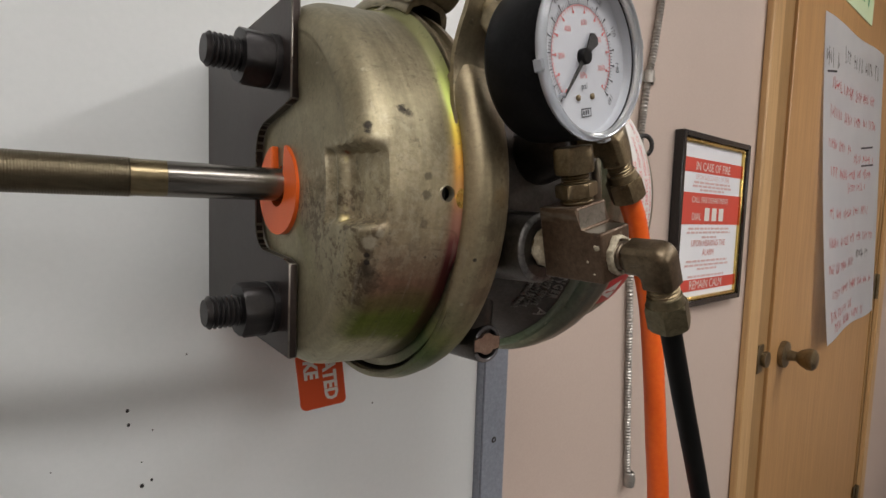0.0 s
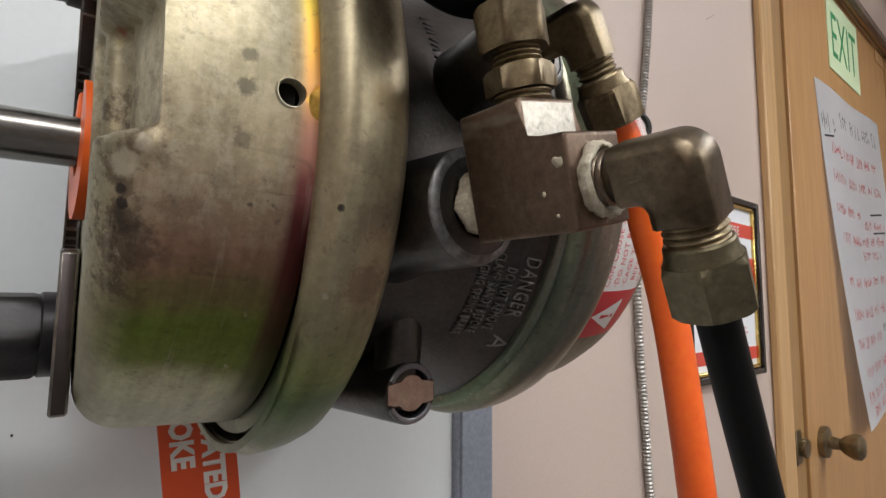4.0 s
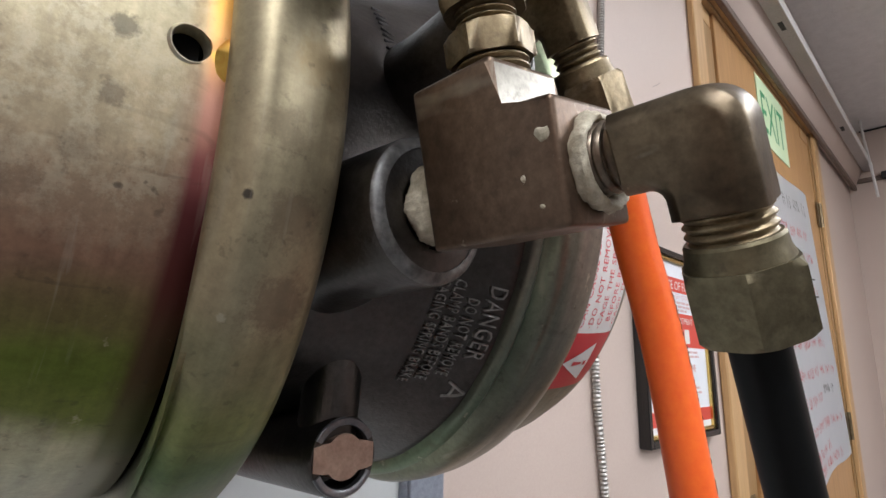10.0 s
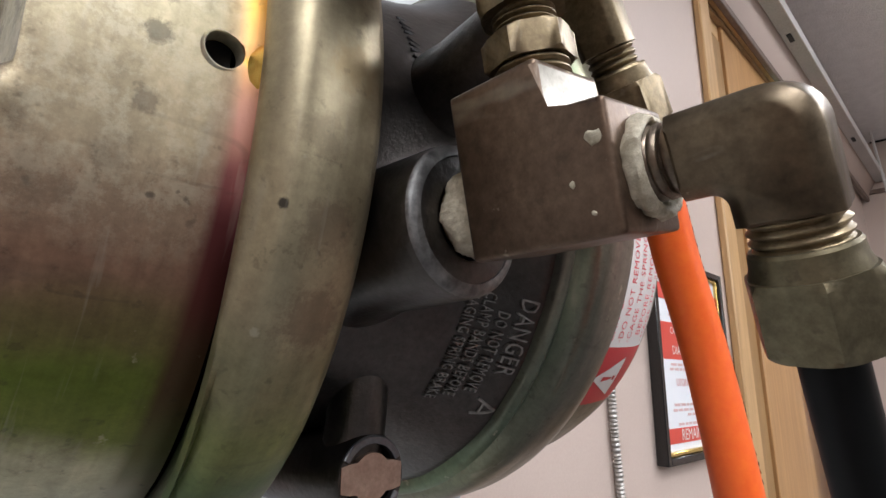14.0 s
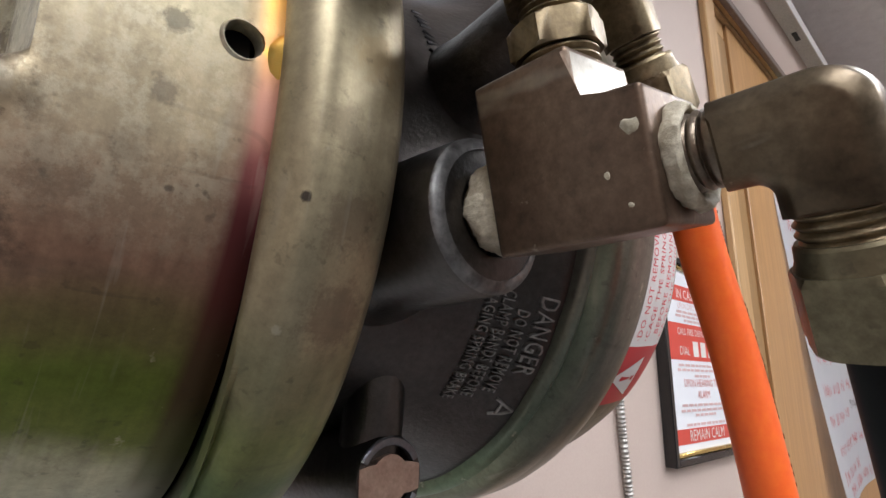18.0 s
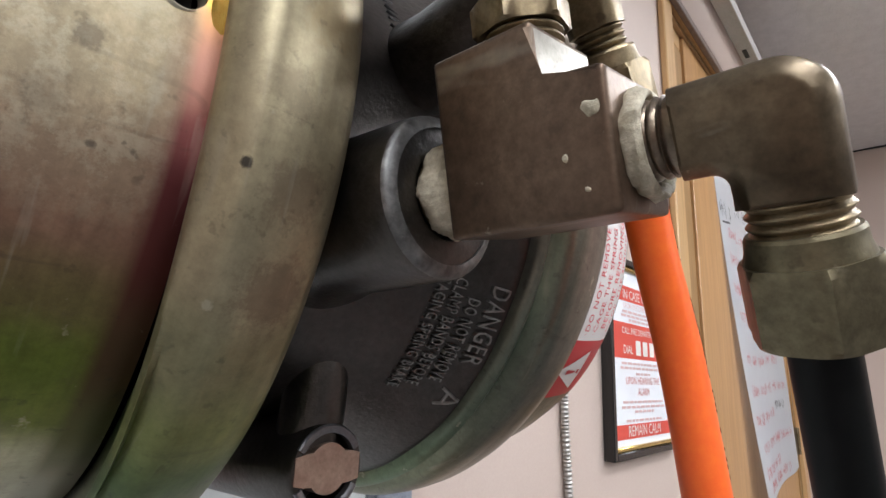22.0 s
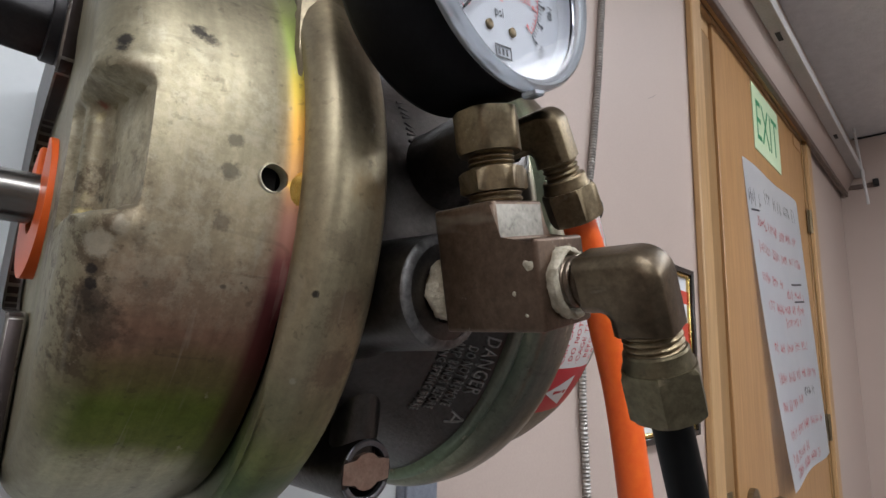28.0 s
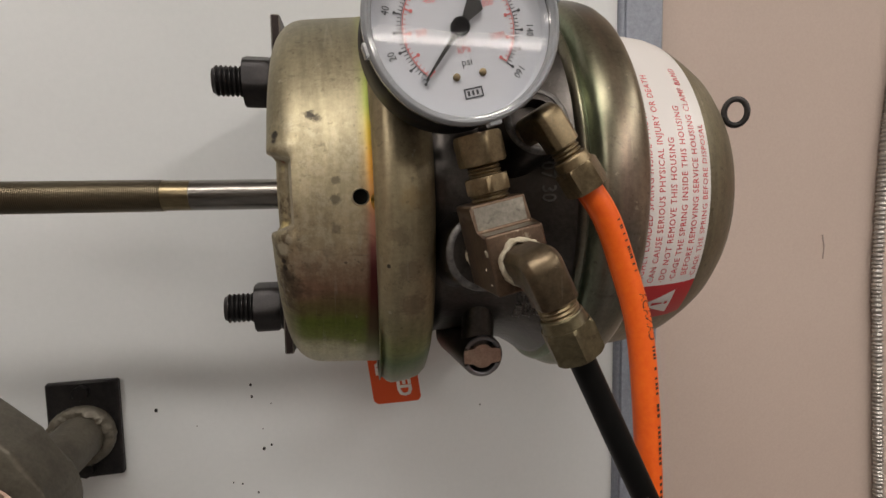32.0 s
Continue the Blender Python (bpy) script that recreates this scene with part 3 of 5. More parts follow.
structure("soffit", b, WALL, "painted coved soffit along the top of the wall", "soffit")
b = bmesh.new()
prism(b, [(WY - 0.0175, 2.117), (WY - 0.032, 2.117), (WY - 0.032, 2.138), (WY - 0.0175, 2.138)], ALONG, 0.75, XE - 0.004, 0.002)
box(b, XE - 0.016, XE - 0.002, 0.035, WY - 0.034, 2.150, 2.172, 0.002)
structure("trim", b, SOFFIT_TRIM, "dark brown trim strip under the soffit", "trim")
rail = thing("ceiling_rail", (1.9, WY - 0.085, 2.20), "grey metal cable tray with a white lip along the soffit", "rail", kind="structure")
b = bmesh.new()
prism(b, [(WY - 0.066, 2.206), (WY - 0.104, 2.206), (WY - 0.104, 2.210), (WY - 0.066, 2.210)], ALONG, 0.75, XE - 0.006, 0.0008)
part("rail_profile", b, TRAY_GREY, rail)
b = bmesh.new()
prism(b, [(WY - 0.1045, 2.203), (WY - 0.107, 2.203), (WY - 0.107, 2.240), (WY - 0.1045, 2.240)], ALONG, 0.75, XE - 0.006, 0.0006)
part("rail_lip", b, WHITE_METAL, rail, "white folded lip of the tray")
for x in (1.62, 2.55):
    b = bmesh.new()
    box(b, x, x + 0.05, WY - 0.090, WY - 0.078, 2.2035, 2.2055, 0.0005)
    part("slot", b, INK, rail, "dark slot punched in the tray")
b = bmesh.new()
tube(b, [(3.10, 0.084, CEIL - 0.001), (3.10, 0.060, 2.03)], 0.006, 12)
part("hanger_rod", b, WHITE_METAL, None, "thin white rod hanging from the ceiling beside the tray", category="hanger rod")
cable = thing("ceiling_cable", (XE - 0.01, -0.1, CEIL - 0.01), "black cable along the ceiling edge with a clip", "cable")
b = bmesh.new()
tube(b, spline([(XE - 0.008, WY - 0.075, CEIL - 0.002), (XE - 0.010, 0.05, CEIL - 0.006), (XE - 0.008, -0.10, CEIL - 0.002), (XE - 0.010, -0.30, CEIL - 0.006), (XE - 0.008, -0.9, CEIL - 0.004)], 6), 0.005, 8)
part("cord", b, INK, cable)
b = bmesh.new()
box(b, XE - 0.035, XE - 0.001, 0.022, 0.045, 2.150, 2.185, 0.003)
part("clip", b, INK, cable, "black plastic clip on the wall")

# door with casing, stop and jamb
door = thing("door_1", (1.6, WY, 0), "varnished birch wood door, closed", "door", kind="structure")
b = bmesh.new()
box(b, 1.317, 2.325, WY + 0.002, WY + 0.042, 0.008, 2.118, 0.002)
part("door_leaf", b, DOOR_WOOD, door)
b = bmesh.new()
box(b, 1.118, 1.180, WY - 0.016, WY - 0.0005, 0, 2.185, 0.003)
box(b, 2.352, 2.42, WY - 0.016, WY - 0.0005, 0, 2.185, 0.003)
box(b, 1.180, 2.352, WY - 0.016, WY - 0.0005, 2.130, 2.185, 0.003)
part("door_casing", b, TRIM_WOOD, door)
b = bmesh.new()
box(b, 1.186, 1.311, WY + 0.008, WY + 0.1, 0, 2.070, 0.002)
box(b, 2.329, 2.350, WY - 0.002, WY + 0.1, 0, 2.128, 0.002)
part("door_jamb", b, JAMB_WOOD, door, "darker varnished wooden jamb")
b = bmesh.new()
box(b, 1.186, 2.329, WY - 0.003, WY + 0.1, 2.121, 2.129, 0.002)
box(b, 1.186, 1.311, WY + 0.009, WY + 0.1, 2.074, 2.120, 0.002)
part("door_head", b, TRIM_WOOD, door)
for hz in (1.80, 1.05, 0.25):
    b = bmesh.new()
    lathe(b, [(0, 0.0), (0, 0.006), (0.09, 0.006), (0.09, 0)], pose(2.338, WY - 0.008, hz - 0.045), 16)
    box(b, 2.306, 2.350, WY - 0.005, WY - 0.0025, hz - 0.045, hz + 0.045)
    part("hinge", b, BRASS, door, "brass butt hinge")
b = bmesh.new()
lathe(b, [(0.012, 0), (0.012, 0.031), (0.004, 0.034), (-0.004, 0.033), (-0.008, 0.014), (-0.026, 0.012), (-0.034, 0.019), (-0.05, 0.027), (-0.062, 0.026), (-0.068, 0.018), (-0.069, 0)], frame_z((1.40, WY - 0.006, 0.945), (0, 1, 0)), 32)
part("door_knob", b, BRASS, door, "worn brass door knob")
b = bmesh.new()
box(b, 1.252, 1.284, WY + 0.005, WY + 0.0085, 0.918, 0.986, 0.001)
lathe(b, [(0.010, 0), (0.008, 0.016), (-0.002, 0.020), (-0.006, 0.019), (-0.006, 0)], frame_z((1.283, WY + 0.0005, 0.950), (0, 1, 0)), 24)
part("strike_plate", b, BRASS, door, "worn brass strike plate")

# ---- display board ----
BY = 0.140
board = thing("display_board", (-0.5, BY, 0.9), "white enamelled display board with a grey metal frame", "board")
b = bmesh.new()
box(b, -1.6, 0.287, BY, WY - 0.002, 0.55, 2.05)
part("panel", b, BOARD, board)
b = bmesh.new()
box(b, 0.287, 0.331, BY - 0.006, WY - 0.002, 0.5, 2.1, 0.003)
box(b, 0.291, 0.327, BY - 0.0085, BY - 0.005, 0.5, 2.1, 0.001)
part("frame_upright", b, FRAME_GREY, board, "grey painted metal frame upright")


# ---- spring brake chamber ----
AZ = 1.2925
AX = frame_z((0.0071, 0.0010, AZ - 0.0005), (1, -0.068, 0.0165))


def on_axis(x, r, deg):
    """A place round the chamber's axis: 0 points to the board, 90 up, 180 away from the board."""
    a = radians(deg)
    return AX @ Vector((r * math.cos(a), r * math.sin(a), x))


chamber = thing("brake_chamber", (0.1, 0, AZ), "stained yellow zinc spring brake chamber bolted to a dark bracket", "brake chamber")


def smoothstep(a, b, x):
    t = min(1, max(0, (x - a) / (b - a)))
    return t * t * (3 - 2 * t)


POCKET = [(0.0540, 0.0018), (0.0570, 0.0044), (0.0592, 0.0050), (0.0610, 0.0040), (0.0628, 0.0034), (0.0645, 0.0042), (0.0660, 0.0072), (0.0680, 0.0086), (0.0720, 0.0090), (0.0800, 0.0106), (0.0870, 0.0120), (0.0900, 0.0122)]


def pocket_depth(r):
    for (ra, xa), (rb, xb) in zip(POCKET, POCKET[1:]):
        if ra <= r <= rb:
            return xa + (xb - xa) * (r - ra) / (rb - ra)
    return 0.0


def housing_mesh():
    """The pressed end cup: rounded shoulder, pressed flat on the shoulder, drain hole."""
    b = bmesh.new()
    prof = [(0.0026, 0.0115), (0.0024, 0.03), (0.0020, 0.05)] + [(0.0018, 0.0540 + 0.0007 * k) for k in range(31)]
    prof += [(0.0016 + 0.0138 - 0.0138 * math.cos(radians(a)), 0.0757 + 0.0138 * math.sin(radians(a))) for a in range(0, 91, 4)]
    prof += [(0.0160 + 0.0013 * k, 0.0896 + 0.00009 * k) for k in range(1, 19)]
    prof += [(0.0410, 0.0916), (0.0430, 0.0928), (0.0440, 0.0950)]
    lathe(b, prof, AX, 384)
    for v in b.verts:
        p = AX.inverted() @ v.co
        r, a = math.hypot(p.x, p.y), math.degrees(math.atan2(p.y, p.x)) % 360
        if r > 0.055 and p.z < 0.020 and 150 < a < 210:
            # a pocket pressed into the shoulder: a rounded bead, a crease, and a flat that leans out to the crest
            wz = abs(p.y - 0.0005)
            inside = 1 - smoothstep(0.0128, 0.0162, wz)
            lip = math.exp(-((wz - 0.0180) / 0.0026) ** 2) * smoothstep(0.070, 0.080, r) * (1 - smoothstep(0.010, 0.016, p.z))
            floor_x = pocket_depth(r)
            p.z += inside * max(0.0, floor_x - p.z)
            q = 1 + 0.0009 * lip / r
            p.x *= q
            p.y *= q
        if p.z > 0.0405:
            q = 1 - (r - 0.0914) / r * smoothstep(190, 205, a) * (1 - smoothstep(320, 345, a))
            p.x *= q
            p.y *= q
        n = noise.noise(p * 30) * 0.0005 * smoothstep(0.06, 0.08, r)
        p.x *= 1 + n / 0.09
        p.y *= 1 + n / 0.09
        v.co = AX @ p
    # the front face stands just behind the bracket plate
    for v in b.verts:
        p = AX.inverted() @ v.co
        if p.z < 0.034:
            v.co = AX @ Vector((p.x, p.y, p.z - 0.0012 * (1 - p.z / 0.034)))
    # drain hole through the wall
    c = on_axis(0.0375, 0.0914, 181.2)
    kill = [f for f in b.faces if (f.calc_center_median() - c).length < 0.0031]
    bmesh.ops.delete(b, geom=kill, context="FACES")
    rim = [e for e in b.edges if e.is_boundary and all((v.co - c).length < 0.007 for v in e.verts)]
    for v in {v for e in rim for v in e.verts}:
        d = Vector((v.co.x - c.x, 0, v.co.z - c.z)).normalized() * 0.0033
        v.co = Vector((c.x + d.x, v.co.y, c.z + d.z))
    got = bmesh.ops.extrude_edge_only(b, edges=rim)
    for v in got["geom"]:
        if isinstance(v, bmesh.types.BMVert):
            v.co.y += 0.0035
    return b


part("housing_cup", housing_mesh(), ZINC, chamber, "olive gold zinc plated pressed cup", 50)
GOLD = mottled("bright_gold_zinc", (0.72, 0.42, 0.07), (0.85, 0.60, 0.18), 200, 0.22, 0.9, 800, 0.05)
PALE_ZINC = mottled("pale_rubbed_zinc", (0.50, 0.45, 0.33), (0.62, 0.57, 0.43), 200, 0.3, 0.85, 800, 0.1)
b = bmesh.new()
lathe(b, [(-0.0030, 0.0030), (-0.0006, 0.0031), (-0.0001, 0.0033), (-0.0001, 0.0035), (-0.0006, 0.0039)], frame_z(on_axis(0.0375, 0.0914, 181.2) + Vector((0, 0.0001, 0)), (0, -1, 0)), 32)
part("hole_edge", b, PALE_ZINC, chamber, "pale worn edge of the drain hole")
b = bmesh.new()
lathe(b, [(0.0412, 0.0920), (0.0418, 0.0930), (0.0425, 0.0944), (0.0431, 0.0957)], AX, 12, radians(179.8), radians(184.8))
for v in b.verts:
    a = (AX.inverted() @ v.co)
    v.co.x += 0.0012 * (math.degrees(math.atan2(a.y, a.x)) % 360 - 182.2) ** 2 / 6.0
part("gold_tab", b, GOLD, chamber, "small shiny gold tab at the clamp band")
# Black sheet added inside, so the cup's interior looks shaded.
b = bmesh.new()
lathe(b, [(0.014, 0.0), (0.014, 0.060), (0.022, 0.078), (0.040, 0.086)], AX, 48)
part("shade_liner", b, INK, chamber, "black sheet added for the shade inside the cup")

# clamp band, open at the top
G0, G1 = 121.0, 150.0
b = bmesh.new()
RING = [(0.0436, 0.0944), (0.0427, 0.0947), (0.0424, 0.0957), (0.0427, 0.0975), (0.0438, 0.0996), (0.0462, 0.102), (0.0485, 0.1031), (0.052, 0.1029), (0.0575, 0.1021), (0.062, 0.1006), (0.0648, 0.0979), (0.0662, 0.0941), (0.0665, 0.0871), (0.064, 0.0871), (0.0635, 0.0936), (0.0605, 0.0986), (0.054, 0.1001), (0.0495, 0.1003), (0.045, 0.0981), (0.0448, 0.0965), (0.0436, 0.0944)]
lathe(b, RING, AX, 160, radians(G1), radians(G0 + 360), True)
for v in b.verts:
    p = AX.inverted() @ v.co
    r, a = math.hypot(p.x, p.y), math.degrees(math.atan2(p.y, p.x)) % 360
    if p.z < 0.0456 and r < 0.0979:
        q = 1 + 0.0040 * smoothstep(196, 228, a) * (1 - smoothstep(320, 345, a)) / r
        v.co = AX @ Vector((p.x * q, p.y * q, p.z))
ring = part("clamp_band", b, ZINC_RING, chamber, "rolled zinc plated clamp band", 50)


REAR_EAR = [(99, 0.0985), (106, 0.1010), (112, 0.1058), (117, 0.1072), (121, 0.1060), (123.6, 0.1085), (125.6, 0.1150), (127.4, 0.1240), (128.6, 0.1318)]
FRONT_EAR = [(176, 0.0968), (168, 0.0990), (160, 0.1008), (154, 0.1030), (149.5, 0.1062), (146.2, 0.1120), (143, 0.1225), (140.4, 0.1312)]


def ear_mesh(path, way):
    """The band's end, swept from its outside into an upright lug."""
    pts = spline([on_axis(0, r, a) for a, r in path], 5)
    b = bmesh.new()
    rows = []
    for k, p in enumerate(pts):
        d = (pts[min(k + 1, len(pts) - 1)] - pts[max(k - 1, 0)]).normalized()
        n = Vector((1, 0, 0)).cross(d)
        s = k / (len(pts) - 1)
        h = (0.0104 + 0.0009 * s) if s < 0.88 else 0.0113 * math.sqrt(max(0.25, 1 - ((s - 0.88) / 0.14) ** 2))
        bow = 0.0078 * max(0.0, 1 - s * 1.15)
        side = [k2 / 4 - 1 for k2 in range(9)]
        loop = [(x, -1) for x in side] + [(x, 1) for x in side[::-1]]
        rows.append([b.verts.new(p + Vector((0.0533 + x * h, 0, 0)) + n * (y * 0.0012 - way * bow * x * x)) for x, y in loop])
    for ra, rb in zip(rows, rows[1:]):
        for j in range(18):
            b.faces.new((ra[j], ra[(j + 1) % 18], rb[(j + 1) % 18], rb[j]))
    b.faces.new(rows[0][::-1])
    b.faces.new(rows[-1])
    return b


for path, way in ((REAR_EAR, -1), (FRONT_EAR, 1)):
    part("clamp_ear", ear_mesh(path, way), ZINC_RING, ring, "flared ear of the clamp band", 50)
pa, pb = on_axis(0.0533, 0.1225, 150), on_axis(0.0533, 0.1265, 116.5)
m = frame_z(pa, pb - pa)
span = (pb - pa).length
b = bmesh.new()
lathe(b, [(0, 0), (0, 0.0036), (0.0006, 0.0042), (span, 0.0042), (span, 0)], m, 20)
part("clamp_bolt", b, ZINC_RING, ring, "plated clamp bolt")
b = bmesh.new()
hexnut(b, m, 0.0125, 0.0035, 0.0105)
part("clamp_nut", b, ZINC_RING, ring, "hexagonal clamp nut")
b = bmesh.new()
lathe(b, [(span - 0.0095, 0), (span - 0.0095, 0.0068), (span - 0.006, 0.0070), (span - 0.003, 0.0060), (span, 0.0030), (span + 0.0005, 0)], m, 24)
part("bolt_head", b, ZINC_RING, ring, "rounded bolt head")

b = bmesh.new()
lathe(b, [(0.0455, 0.0900), (0.0455, 0.0940), (0.0460, 0.0958), (0.0472, 0.0960), (0.0475, 0.0930), (0.0540, 0.0930), (0.0545, 0.0952), (0.0580, 0.0948), (0.0600, 0.0930), (0.0600, 0.0890)], AX, 128)
part("flange_lip", b, ZINC_RING, chamber, "clamped lips of the cup and the diaphragm")
# cast flange between the clamp bands
CASTING = [(0.0560, 0.0895), (0.0630, 0.0880), (0.0665, 0.0840), (0.0690, 0.0795), (0.0740, 0.0775), (0.0830, 0.0778), (0.0930, 0.0795), (0.1030, 0.0818), (0.1120, 0.0848), (0.1180, 0.0882), (0.1230, 0.0920), (0.1265, 0.0932), (0.1300, 0.0940)]


def cast_radius(x):
    for (xa, ra), (xb, rb) in zip(CASTING, CASTING[1:]):
        if xa <= x <= xb:
            return ra + (rb - ra) * (x - xa) / (xb - xa)
    return CASTING[-1][1]


b = bmesh.new()
lathe(b, CASTING, AX, 128)
for v in b.verts:
    d = v.co - on_axis(v.co.x, 0, 0)
    v.co += d.normalized() * noise.noise(v.co * 60) * 0.0005
flange = part("cast_flange", b, CAST, chamber, "dark grey cast aluminium centre flange")


def boss(name, p, d, r, length, flare, label, open_r=0.0085):
    """A round port boss growing out of the casting."""
    b = bmesh.new()
    prof = [(-length, r + flare), (-length + 0.006, r + flare * 0.55), (-length + 0.014, r + flare * 0.15), (-0.0025, r), (-0.0008, r - 0.0006), (0, r - 0.0022), (0, open_r), (-0.006, open_r - 0.0005), (-0.006, 0)]
    lathe(b, prof, frame_z(p, d), 40)
    ob = part(name, b, CAST, flange, label)
    b = bmesh.new()
    lathe(b, [(-0.0012, r - 0.0002), (-0.0007, r - 0.0004), (-0.0003, r - 0.0009), (0.0002, r - 0.0018), (0.0003, r - 0.0028), (-0.0010, r - 0.0030)], frame_z(p, d), 40)
    part("worn_rim", b, CAST_RUB, ob, "rubbed bright edge of the boss")
    return ob


boss("port_boss", (0.0850, -0.1050, 1.2685), (0, -1, 0), 0.0160, 0.042, 0.006, "round cast port boss")
boss("port_boss", (0.1055, -0.1080, 1.3190), (0.05, -0.96, 0.26), 0.0140, 0.035, 0.003, "round cast port boss")
# plug socket with a vertical rib above it
b = bmesh.new()
SOCK = Vector((0.0968, -0.0606, 1.2130))
lathe(b, [(-0.05, 0.0125), (-0.02, 0.0112), (-0.001, 0.0104), (0, 0.0098), (0, 0.0083), (-0.0015, 0.0080), (-0.010, 0.0078), (-0.010, 0)], frame_z(SOCK, (0, -1, 0)), 48)
socket = part("plug_socket", b, CAST, flange, "cast tube socket")
b = bmesh.new()
tube(b, spline([SOCK + Vector((0, 0.0100, 0.000)), SOCK + Vector((0, 0.0085, 0.010)), SOCK + Vector((0, 0.0075, 0.020)), SOCK + Vector((0, 0.0075, 0.028)), SOCK + Vector((0, 0.011, 0.034)), SOCK + Vector((0, 0.018, 0.037))], 6), lambda t: 0.0082 - 0.0006 * t, 24)
part("cast_rib", b, CAST, flange, "rounded cast rib")
# split spring ring and winged plug
STEEL_RING = mottled("grey_phosphate_steel", (0.14, 0.14, 0.15), (0.22, 0.22, 0.23), 80, 0.32, 0.85, 900, 0.05)
b = bmesh.new()
for a0, a1 in ((28, 152), (208, 332)):
    lathe(b, [(-0.004, 0.0080), (0.0003, 0.0080), (0.0006, 0.0084), (0.0006, 0.0096), (0.0002, 0.0100), (-0.004, 0.0100), (-0.004, 0.0080)], frame_z(SOCK, (0, -1, 0)), 24, radians(a0), radians(a1), True)
part("split_ring", b, STEEL_RING, socket, "split grey steel retaining ring")
COPPER = mottled("dull_copper_zinc", (0.36, 0.25, 0.20), (0.48, 0.36, 0.28), 160, 0.4, 0.8, 900, 0.1)
b = bmesh.new()
poly = arc(0, 0, 0.0064, -58, 58, 8)
wing = [(0.0058 * math.cos(radians(a)), 0.0058 * math.sin(radians(a))) for a in range(40, 141, 10)]
poly = wing + [(-0.0066, 0.0036), (-0.0092, 0.0030), (-0.0092, -0.0030), (-0.0066, -0.0036)]
poly += [(0.0058 * math.cos(radians(a)), 0.0058 * math.sin(radians(a))) for a in range(220, 321, 10)] + [(0.0066, -0.0036), (0.0092, -0.0030), (0.0092, 0.0030), (0.0066, 0.0036)]
prism(b, poly, frame_z(SOCK, (0, -1, 0)), -0.005, 0.0002)
part("winged_plug", b, COPPER, socket, "dull copper coloured winged plug")

# raised cast writing
CAST_LETTER = mottled("rubbed_raised_letters", (0.20, 0.19, 0.18), (0.36, 0.35, 0.33), 300, 0.5, 0.9, 700, 0.2)
CAST_TEXT = [("DANGER", 0.0058, 0.1198, 0.0), ("DO NOT REMOVE", 0.0043, 0.1154, 3.2), ("CLAMP BANDS BEFORE", 0.0043, 0.1112, 0.4), ("CAGING SPRING BRAKE", 0.0043, 0.1070, 0.8)]
for words, size, x0, shift in CAST_TEXT:
    b = bmesh.new()

    def wrap(x, y, z, x0=x0, shift=shift):
        xx = x0 + y
        r = cast_radius(xx) + 0.0003 + z
        return on_axis(xx, r, 203.2 + shift + math.degrees(x / r))

    letters(b, words, size, wrap, extrude=0.0008, squeeze=0.90 if size > 0.005 else 0.66, spacing=1.12)
    part("raised_writing", b, CAST_LETTER, flange, smooth=30, kind="stuff")
b = bmesh.new()
for xa, da, xb, db in ((0.1250, 224.6, 0.1200, 223.4), (0.1250, 224.6, 0.1200, 227.0), (0.1216, 223.8, 0.1216, 226.2)):
    tube(b, [on_axis(xa + (xb - xa) * k / 4, cast_radius(xa + (xb - xa) * k / 4) + 0.0003, da + (db - da) * k / 4) for k in range(5)], 0.0005, 8)
part("raised_triangle", b, CAST_LETTER, flange)
# upper cast markings beside the ports
for words, size, x0, d0, way in (("07 30", 0.0075, 0.1130, 173.0, 1),):
    b = bmesh.new()

    def wrap2(x, y, z, x0=x0, d0=d0):
        r = cast_radius(x0) + 0.0008 + z
        return on_axis(x0 + y, cast_radius(x0 + y) + 0.0004 + z, d0 + math.degrees(x / r))

    letters(b, words, size, wrap2, extrude=0.0005)
    part("raised_writing", b, CAST_RUB, flange, smooth=30, kind="stuff")

# raised writing on the upper side, not legible; its shade is painted black
b = bmesh.new()
for k in range(11):
    a = 146.5 + 1.9 * k
    lean = 1.6 if k % 3 else -0.4
    x0, x1 = 0.0890, 0.0945 if k % 4 else 0.0930
    tube(b, [on_axis(x0 + (x1 - x0) * j / 3, cast_radius(x0) + 0.0004, a + lean * j / 3) for j in range(4)], 0.00042, 6)
part("raised_writing", b, BLACK_STEEL, flange, "raised cast strokes, coloured black for the shade on them", kind="stuff")

# rolled rim and spring housing
b = bmesh.new()
lathe(b, [(0.1258, 0.0905), (0.1262, 0.0950), (0.1270, 0.0966), (0.1282, 0.0972), (0.1293, 0.0966), (0.1300, 0.0950), (0.1308, 0.0945), (0.1316, 0.0952), (0.1328, 0.0980), (0.1345, 0.0998), (0.1372, 0.1008), (0.1405, 0.1009), (0.1440, 0.1008), (0.1480, 0.1004), (0.1520, 0.0994), (0.1550, 0.0976), (0.1570, 0.0952), (0.1576, 0.0938), (0.1576, 0.0890)], AX, 160)
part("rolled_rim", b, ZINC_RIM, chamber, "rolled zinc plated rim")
BELL = [(0.1470, 0.0893), (0.1500, 0.0893), (0.1589, 0.0888), (0.1729, 0.0881), (0.1848, 0.0867), (0.1943, 0.0837), (0.2027, 0.0792), (0.2102, 0.0744), (0.2171, 0.0677), (0.2232, 0.0576), (0.2274, 0.0442), (0.2298, 0.0240), (0.2303, 0.0)]


def bell_radius(x):
    for (xa, ra), (xb, rb) in zip(BELL, BELL[1:]):
        if xa <= x <= xb:
            return ra + (rb - ra) * (x - xa) / (xb - xa)
    return BELL[-1][1]


BX = AX.copy()
BX.translation.z -= 0.0036


